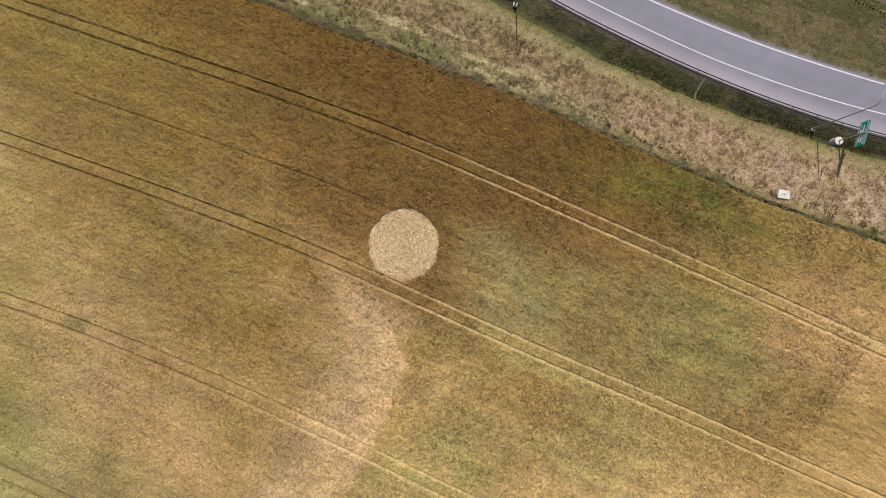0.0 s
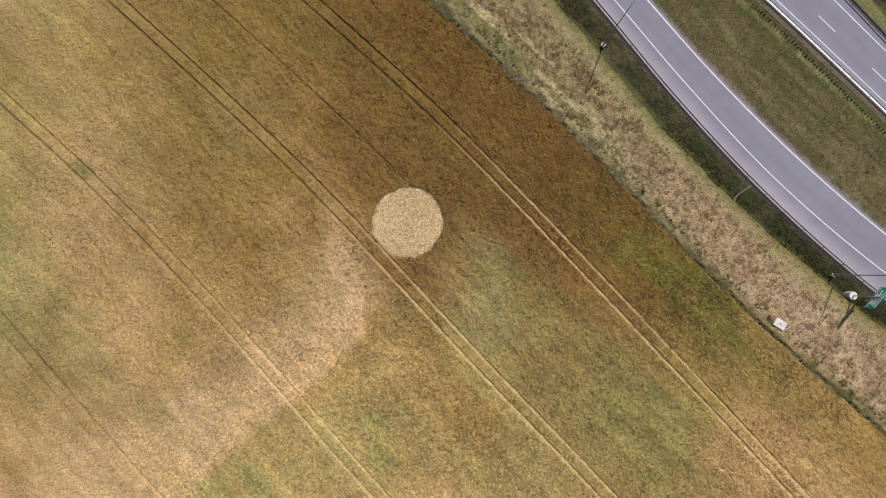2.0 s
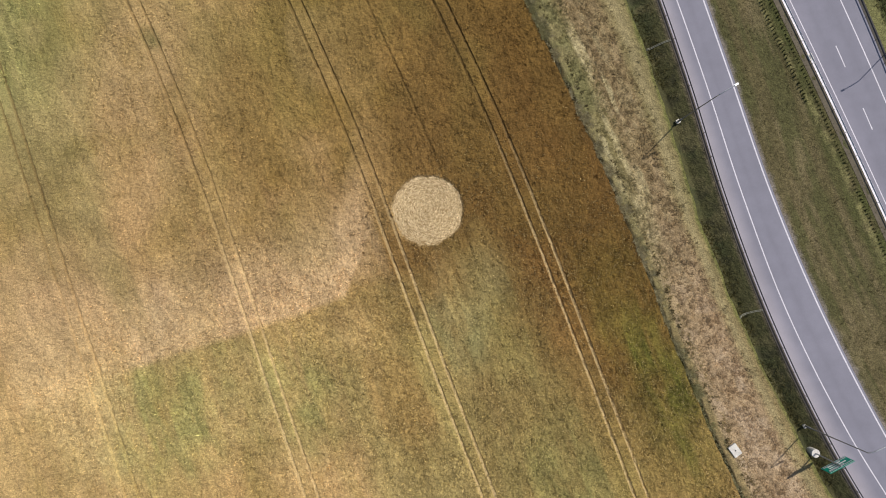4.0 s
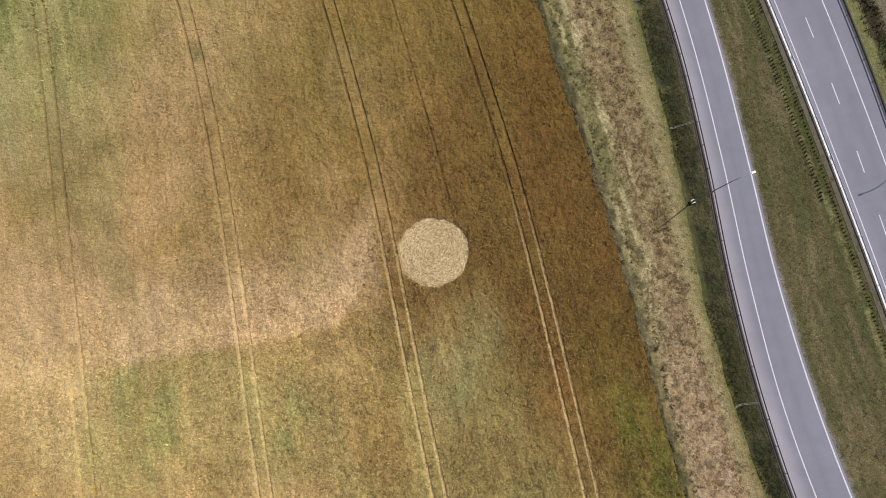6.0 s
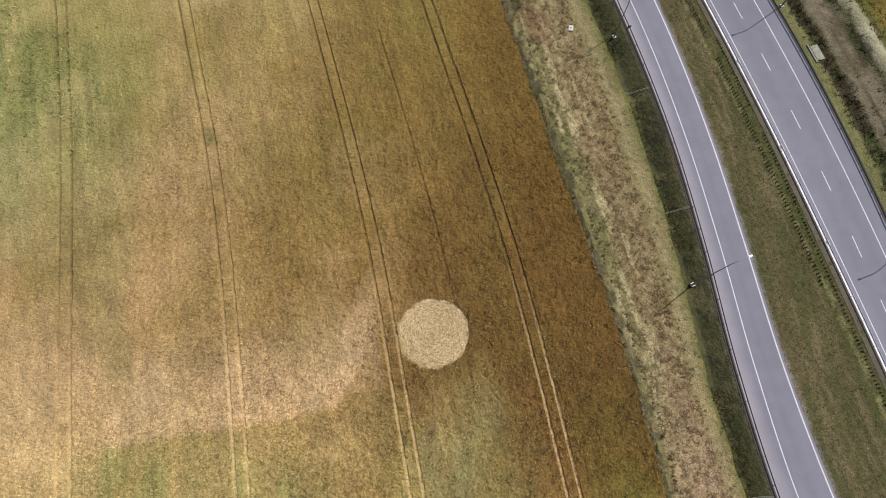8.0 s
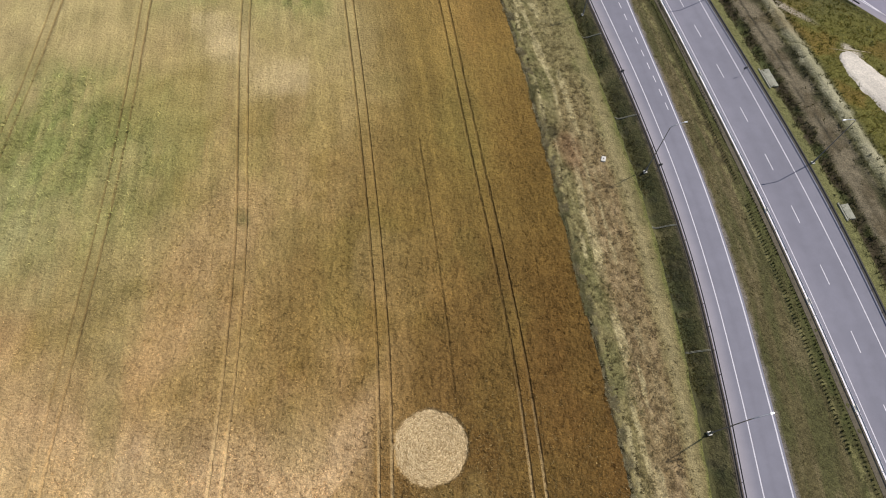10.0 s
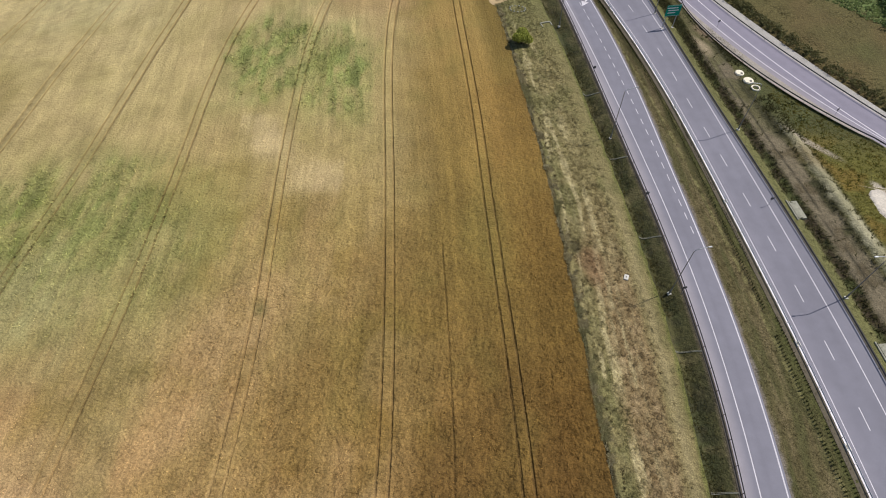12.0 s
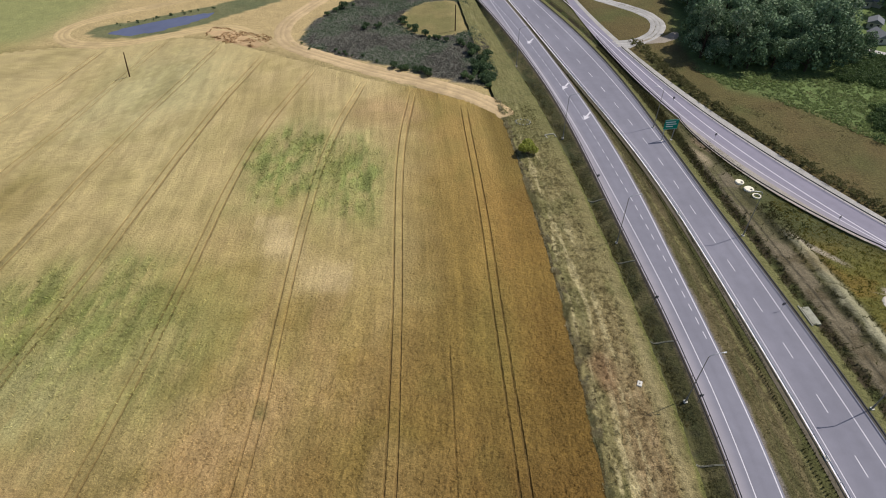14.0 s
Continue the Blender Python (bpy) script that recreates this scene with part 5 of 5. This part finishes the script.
guard_rail(rail_a, 0.0, [1], -110, 300, 4.0, M_DARKSTEEL, "weathered steel guard rail beside the ditch")
guard_rail(rail_b, -0.08, [1], -110, 300, 4.0, M_PALE_STEEL, "bright galvanised steel guard rail on the median")
guard_rail(rail_c, 0.0, [-1], -60, 300, 4.0, M_DARKSTEEL, "weathered steel guard rail beside the main road")
guard_rail(lambda y: slip_left(y) - 1.3 * wedge(y), 0.0, [1], 112, 225, 4.0, M_DARKSTEEL, "weathered steel guard rail on the slip road's inner side")
guard_rail(slip_right, -0.1, [-1], 90, 216, 4.0, M_DARKSTEEL, "weathered steel guard rail on the slip road's outer side")
# gravel margins under the rails
ribbon("rail_margin", rail_a, ROAD_Y, -0.55, 0.05, 0.03, M_SOIL, lambda U, X, Y: np.zeros(X.shape + (3,)) + np.array(rgb(88, 80, 72)), "grey gravel margin under the guard rail", "road margin")
ribbon("rail_margin", rail_b, ROAD_Y, -0.02, 0.42, 0.06, M_SOIL, lambda U, X, Y: np.zeros(X.shape + (3,)) + np.array(rgb(228, 222, 224)), "pale concrete margin under the median guard rail", "road margin")
ribbon("rail_margin", rail_b, ROAD_Y, -1.3, -0.05, 0.03, M_SOIL, lambda U, X, Y: np.zeros(X.shape + (3,)) + np.array(rgb(98, 90, 76)), "dark grit margin beside the median guard rail", "road margin")
ribbon("rail_margin", rail_c, ROAD_Y, -0.1, 0.75, 0.03, M_SOIL, lambda U, X, Y: np.zeros(X.shape + (3,)) + np.array(rgb(78, 74, 68)), "dark gravel margin under the guard rail", "road margin")


# ---- street lamps ----
def street_lamp(x, y, z, toward, label):
    thing = empty("street_lamp", pose(x, y, z, 0, 0, toward), label, "street lamp", "street lamps")
    h = 12.6 - z
    bm = bmesh.new()
    tube(bm, [(0, 0, -0.3), (0, 0, 1.4), (0, 0, 1.5), (0, 0, h)], [0.17, 0.17, 0.1, 0.06], 12)
    part("pole", bm, M_POLE, thing, "tapered grey steel pole")
    bm = bmesh.new()
    box(bm, -0.32, -0.32, -0.2, 0.32, 0.32, 0.25, 0.03)
    part("base", bm, M_CONCRETE, thing, "pale concrete footing")
    bm = bmesh.new()
    tube(bm, [(0, 0, h - 0.1), (0.25, 0, h + 0.25), (0.8, 0, h + 0.5), (2.3, 0, h + 0.75)], [0.06, 0.075, 0.075, 0.07], 8)
    part("arm", bm, M_STEEL, thing)
    bm = bmesh.new()
    box(bm, 2.25, -0.13, h + 0.68, 2.9, 0.13, h + 0.84, 0.05)
    head = part("lamp_head", bm, M_STEEL, thing, "pale lamp housing")
    bm = bmesh.new()
    box(bm, 2.35, -0.12, h + 0.655, 2.9, 0.12, h + 0.685, 0.01)
    part("lens", bm, M_STEEL, head)
    return thing


for x, y in ((53.9, -38.0), (43.6, 13.8), (35.7, 61.9), (23.4, 103.4), (7.5, 148.0), (-12.5, 194.0)):
    street_lamp(x, y, -1.0, 20, "tall steel street lamp standing in the ditch")
for x, y in ((80.5, 20.0), (67.6, 67.0), (52.6, 111.5), (34.0, 158.5)):
    street_lamp(x, y, -0.1, 197, "tall steel street lamp beside the main road")


# ---- road signs ----
def big_sign(x, y, turn, width, height, centre, masts, label, rows, footing):
    thing = empty("direction_sign", pose(x, y, 0, 0, 0, turn), label, "road sign")
    bm = bmesh.new()
    box(bm, -width / 2, -0.04, centre - height / 2, width / 2, 0.04, centre + height / 2, 0.03)
    panel = part("panel", bm, M_GREEN_SIGN, thing, "green sign panel")
    bm = bmesh.new()
    t = 0.07
    for s in (-1, 1):
        a, b = -width / 2 + 0.1, width / 2 - 0.1
        box(bm, a, s * 0.041, centre + height / 2 - 0.1 - t, b, s * 0.046, centre + height / 2 - 0.1)
        box(bm, a, s * 0.041, centre - height / 2 + 0.1, b, s * 0.046, centre - height / 2 + 0.1 + t)
    part("border", bm, M_WHITE, panel, "white border line")
    for dx, dz, w, hgt in rows:
        bm = bmesh.new()
        box(bm, dx - w / 2, -0.05, centre + dz - hgt / 2, dx + w / 2, -0.041, centre + dz + hgt / 2)
        box(bm, dx - w / 2, 0.041, centre + dz - hgt / 2, dx + w / 2, 0.05, centre + dz + hgt / 2)
        part("text_bar", bm, M_WHITE, panel, "white bar of lettering")
    for m in masts:
        bm = bmesh.new()
        tube(bm, [(m, 0.16, -1.2), (m, 0.16, centre + height / 2 - 0.2)], [0.11, 0.10], 12)
        part("mast", bm, M_STEEL, thing)
        bm = bmesh.new()
        tube(bm, [(m, 0.16, -1.4), (m, 0.16, 0.1)], [footing, footing], 20)
        part("footing", bm, M_CONCRETE, thing, "round pale concrete footing")
    for dz in (-0.3, 0.3):
        bm = bmesh.new()
        box(bm, -width / 2 + 0.2, 0.045, centre + dz * height - 0.04, width / 2 - 0.2, 0.10, centre + dz * height + 0.04)
        part("rail", bm, M_STEEL, thing)
    return thing


big_sign(54.2, -42.3, 17, 4.1, 2.2, 4.9, (0.0,), "green direction sign on one mast beside the ditch", ((-0.6, 0.45, 2.2, 0.26), (0.5, 0.45, 0.5, 0.26), (0.0, 0.0, 2.8, 0.24), (-0.3, -0.45, 2.0, 0.24)), 0.65)
big_sign(37.4, 151.6, 20, 4.2, 3.2, 5.3, (-1.5, 1.5), "green direction sign on two masts beside the main road", ((-0.7, 0.8, 2.4, 0.3), (0.9, 0.8, 0.6, 0.3), (0.0, 0.1, 3.0, 0.28), (-0.4, -0.6, 2.2, 0.28)), 0.35)


def small_sign(x, y, z, turn):
    thing = empty("small_sign", pose(x, y, z, 0, 0, turn), "small road sign with a dark back on a steel post", "road sign", "small road signs")
    bm = bmesh.new()
    tube(bm, [(0, 0, -0.3), (0, 0, 2.5)], [0.035, 0.035], 8)
    part("post", bm, M_STEEL, thing)
    bm = bmesh.new()
    bmesh.ops.create_cone(bm, cap_ends=True, segments=24, radius1=0.42, radius2=0.42, depth=0.03, matrix=Matrix.Translation((0, 0.05, 2.15)) @ Matrix.Rotation(math.pi / 2, 4, "X"))
    part("plate", bm, M_DARKSTEEL, thing, "dark grey back of the plate")
    return thing


for x, y, t in ((37.6, 61.6, 15), (31.0, 84.3, 18), (18.0, 126.0, 24), (56.4, 88.0, 18), (40.6, 174.8, 25), (75.6, 121.0, 40), (51.0, 154.4, 35)):
    small_sign(x, y, 0, t)


# ---- painted arrows ----
def road_arrow(x, y, turn):
    bm = bmesh.new()
    for pts in (((-0.28, 0.2), (0.28, 0.2), (0.55, 3.6), (-0.05, 3.6)), ((-1.15, 0.5), (0.0, -2.1), (1.15, 0.5))):
        bm.faces.new([bm.verts.new((px, py, 0)) for px, py in pts])
    ob = part("road_arrow", bm, M_PAINT)
    ob.matrix_basis = pose(x, y, 0.03, 0, 0, turn)
    return tagged(ob, "white merge arrow painted on the asphalt", "road marking", "merge arrows", "structure")


for x, y, t in ((13.8, 160.5, -14), (5.8, 179.3, -14), (-10.1, 214.4, -14)):
    road_arrow(x, y, t)


# ---- concrete things ----
def cover_slab(x, y, turn, size):
    thing = empty("cover_slab", pose(x, y, 0.16, 0, 0, turn), "pale square concrete cover slab lying in the grass", "concrete slab", "cover slabs")
    bm = bmesh.new()
    box(bm, -size / 2, -size * 0.36, -0.3, size / 2, size * 0.36, 0.16, 0.03)
    part("slab", bm, M_CONCRETE, thing)
    bm = bmesh.new()
    bmesh.ops.create_cone(bm, cap_ends=True, segments=20, radius1=0.12, radius2=0.11, depth=0.05, matrix=Matrix.Translation((0, 0, 0.175)))
    part("lifting_ring", bm, M_DARKSTEEL, thing)


cover_slab(41.7, -39.4, 115, 1.9)
cover_slab(27.4, 63.2, 80, 1.2)


def well_ring(x, y, r, lid):
    thing = empty("well_ring", pose(x, y, float(east_profile(x - rail_c(y), y)) + 0.02), "round white concrete well ring on bare ground", "well ring", "well rings")
    bm = bmesh.new()
    n = 32
    prof = [(r, 0), (r, 0.26), (r - 0.05, 0.31), (r - 0.3, 0.31), (r - 0.34, 0.26), (r - 0.34, 0)]
    rings = [[bm.verts.new((q * math.cos(a), q * math.sin(a), z)) for a in np.linspace(0, 2 * math.pi, n, endpoint=False)] for q, z in prof]
    for a, b in zip(rings, rings[1:]):
        for k in range(n):
            bm.faces.new((a[k], a[(k + 1) % n], b[(k + 1) % n], b[k]))
    part("ring", bm, M_LIME, thing)
    if lid:
        bm = bmesh.new()
        bmesh.ops.create_cone(bm, cap_ends=True, segments=n, radius1=r - 0.1, radius2=r - 0.14, depth=0.12, matrix=Matrix.Translation((0, 0, 0.36)))
        cap = part("lid", bm, M_LIME, thing)
        bm = bmesh.new()
        bmesh.ops.create_cone(bm, cap_ends=True, segments=16, radius1=0.32, radius2=0.32, depth=0.04, matrix=Matrix.Translation((r * 0.35, -r * 0.3, 0.44)))
        part("hatch", bm, M_DARKSTEEL, cap, "dark round hatch")


well_ring(55.2, 134.4, 1.15, True)
well_ring(57.1, 131.5, 1.3, True)
well_ring(58.6, 128.8, 1.15, False)


def panel_slab(x, y, turn, w, l):
    thing = empty("concrete_apron", pose(x, y, -0.25, 0, 0, turn), "sloping pale concrete drainage apron beside the guard rail", "concrete apron", "drainage aprons")
    bm = bmesh.new()
    box(bm, -w / 2, -l / 2, -0.2, w / 2, l / 2, 0.32, 0.04)
    part("slab", bm, M_OLDCONC, thing)
    bm = bmesh.new()
    box(bm, -w / 2 - 0.45, -l / 2 - 0.3, -0.1, -w / 2 - 0.15, l / 2 + 0.4, 0.42, 0.03)
    part("kerb", bm, M_OLDCONC, thing)


panel_slab(62.3, 88.0, 18, 1.8, 4.8)
panel_slab(72.2, 56.6, 16, 1.5, 3.2)


def drain_box(y):
    thing = empty("drain_box", pose(float(rail_b(y)) + 0.15, y, 0.02, 0, 0, 14), "pale concrete drain box with dark grate under the guard rail", "drain box", "drain boxes")
    bm = bmesh.new()
    box(bm, -0.4, -0.55, -0.3, 0.4, 0.55, 0.16, 0.03)
    part("body", bm, M_CONCRETE, thing)
    bm = bmesh.new()
    for k in range(5):
        box(bm, -0.2, -0.26 + 0.12 * k, 0.155, 0.2, -0.19 + 0.12 * k, 0.175)
    part("grate", bm, M_DARKSTEEL, thing, "dark iron grate")


for y in (20.1, 37.6, 55.1, 87.3, 116.7):
    drain_box(y)


def drain_chute(y, label):
    x0, x1 = float(rail_a(y)) - 0.5, float(ditch_edge(y)) + 0.5
    thing = empty("drain_chute", pose(x0, y, 0), label, "drain chute", "drain chutes")
    for s in (-0.09, 0.09):
        bm = bmesh.new()
        pts = []
        for k in range(6):
            t = k / 5
            u = 1 - t * 0.86 - 0.06
            pts.append((-(x0 - x1) * t, s - 0.7 * t * t, float(np.interp(u, [0, 0.08, 0.3, 0.95, 1], [-0.05, -0.75, -1.55, -0.1, 0.0])) + 0.24))
        for a, b in zip(pts, pts[1:]):
            vs = [bm.verts.new((p[0], p[1] + o, p[2] + dz)) for p in (a, b) for o, dz in ((-0.03, -0.25), (-0.03, 0.0), (0.03, 0.0), (0.03, -0.25))]
            for q in ((0, 1, 5, 4), (1, 2, 6, 5), (2, 3, 7, 6)):
                bm.faces.new([vs[i] for i in q])
        part("side_wall", bm, M_OLDCONC, thing)


for y in (-18.6, 27.0, 50.2, 75.0, 97.0, 119.0):
    drain_chute(y, "thin pale concrete drain chute down the ditch slope")

# culvert headwall and stone ring on the verge
culvert = empty("culvert", pose(3.4, 147.6, -0.2, 0, 0, 28), "broken pale concrete culvert head at the ditch's edge", "culvert")
for nm, dims in (("headwall", (-1.4, -0.25, -1.0, 1.4, 0.15, 0.45)), ("wing_wall", (-1.6, -1.9, -1.0, -1.25, 0.1, 0.35)), ("wing_wall", (1.25, -1.9, -1.0, 1.6, 0.1, 0.35)), ("apron", (-1.2, -2.4, -0.9, 1.2, -0.3, -0.25))):
    bm = bmesh.new()
    box(bm, *dims, 0.04)
    part(nm, bm, M_OLDCONC, culvert)
for i in range(13):
    a = i / 13 * 2 * math.pi
    bm = bmesh.new()
    bmesh.ops.create_icosphere(bm, subdivisions=1, radius=0.38)
    for v in bm.verts:
        v.co *= 0.8 + 0.4 * noise.noise(v.co * 3 + Vector((i, 0, 0)))
        v.co.z *= 0.7
    ob = part("stone", bm, M_OLDCONC)
    ob.matrix_basis = pose(-5.2 + 2.3 * math.cos(a), 153.0 + 1.6 * math.sin(a), 0.15, 0, 0, 40 * i)
    tagged(ob, "pale rough stone lying in the grass", "stone", "ring of stones")


# ---- utility poles ----
def utility_pole(x, y, h, lean):
    thing = empty("utility_pole", pose(x, y, -0.2), "brown wooden utility pole standing alone", "utility pole", "utility poles")
    bm = bmesh.new()
    tube(bm, [(0, 0, -0.5), (lean * 0.5, 0, h / 2), (lean, 0, h)], [0.26, 0.22, 0.16], 12)
    part("pole", bm, M_WOOD, thing)
    bm = bmesh.new()
    tube(bm, [(lean * 0.8 - 0.22, 0, h * 0.8), (lean * 0.8 + 0.22, 0, h * 0.8)], [0.06, 0.06], 8)
    part("bracket", bm, M_DARKSTEEL, thing)


utility_pole(-145.0, 155.0, 9.2, 1.6)
utility_pole(-40.7, 219.2, 10.5, 0.1)


# ---- houses among the far trees ----
def house(x, y, turn, w, l, h, label):
    thing = empty("house", pose(x, y, -0.1, 0, 0, turn), label, "house", "houses among the trees")
    bm = bmesh.new()
    box(bm, -w / 2, -l / 2, -0.3, w / 2, l / 2, h)
    part("wall", bm, M_WALL, thing)
    bm = bmesh.new()
    e, r = 0.4, h + w * 0.28
    vs = [bm.verts.new(p) for p in ((-w / 2 - e, -l / 2 - e, h - 0.1), (w / 2 + e, -l / 2 - e, h - 0.1), (0, -l / 2 - e, r), (-w / 2 - e, l / 2 + e, h - 0.1), (w / 2 + e, l / 2 + e, h - 0.1), (0, l / 2 + e, r))]
    for q in ((0, 1, 2), (3, 5, 4), (0, 2, 5, 3), (1, 4, 5, 2), (0, 3, 4, 1)):
        bm.faces.new([vs[i] for i in q])
    part("roof", bm, M_ROOF, thing, "pale grey pitched roof")
    for s in (-1, 1):
        bm = bmesh.new()
        box(bm, s * w * 0.22 - 0.5, -l / 2 - 0.05, 0.9, s * w * 0.22 + 0.5, -l / 2 + 0.02, 2.1, 0.01)
        part("window", bm, M_DARKSTEEL, thing, "dark window")


house(97.5, 260.5, 30, 6, 8, 2.8, "low house with a pale grey roof among trees")
house(125, 284, 10, 7, 9, 2.8, "low house with a pale grey roof among gardens")
house(130.5, 285, 60, 5, 9, 2.6, "long shed with a bright pale roof among gardens")
house(121, 243, 15, 6, 7, 2.6, "low grey house beside the garden track")
house(124, 258, -20, 5, 6, 2.5, "small shed with a pale roof among gardens")
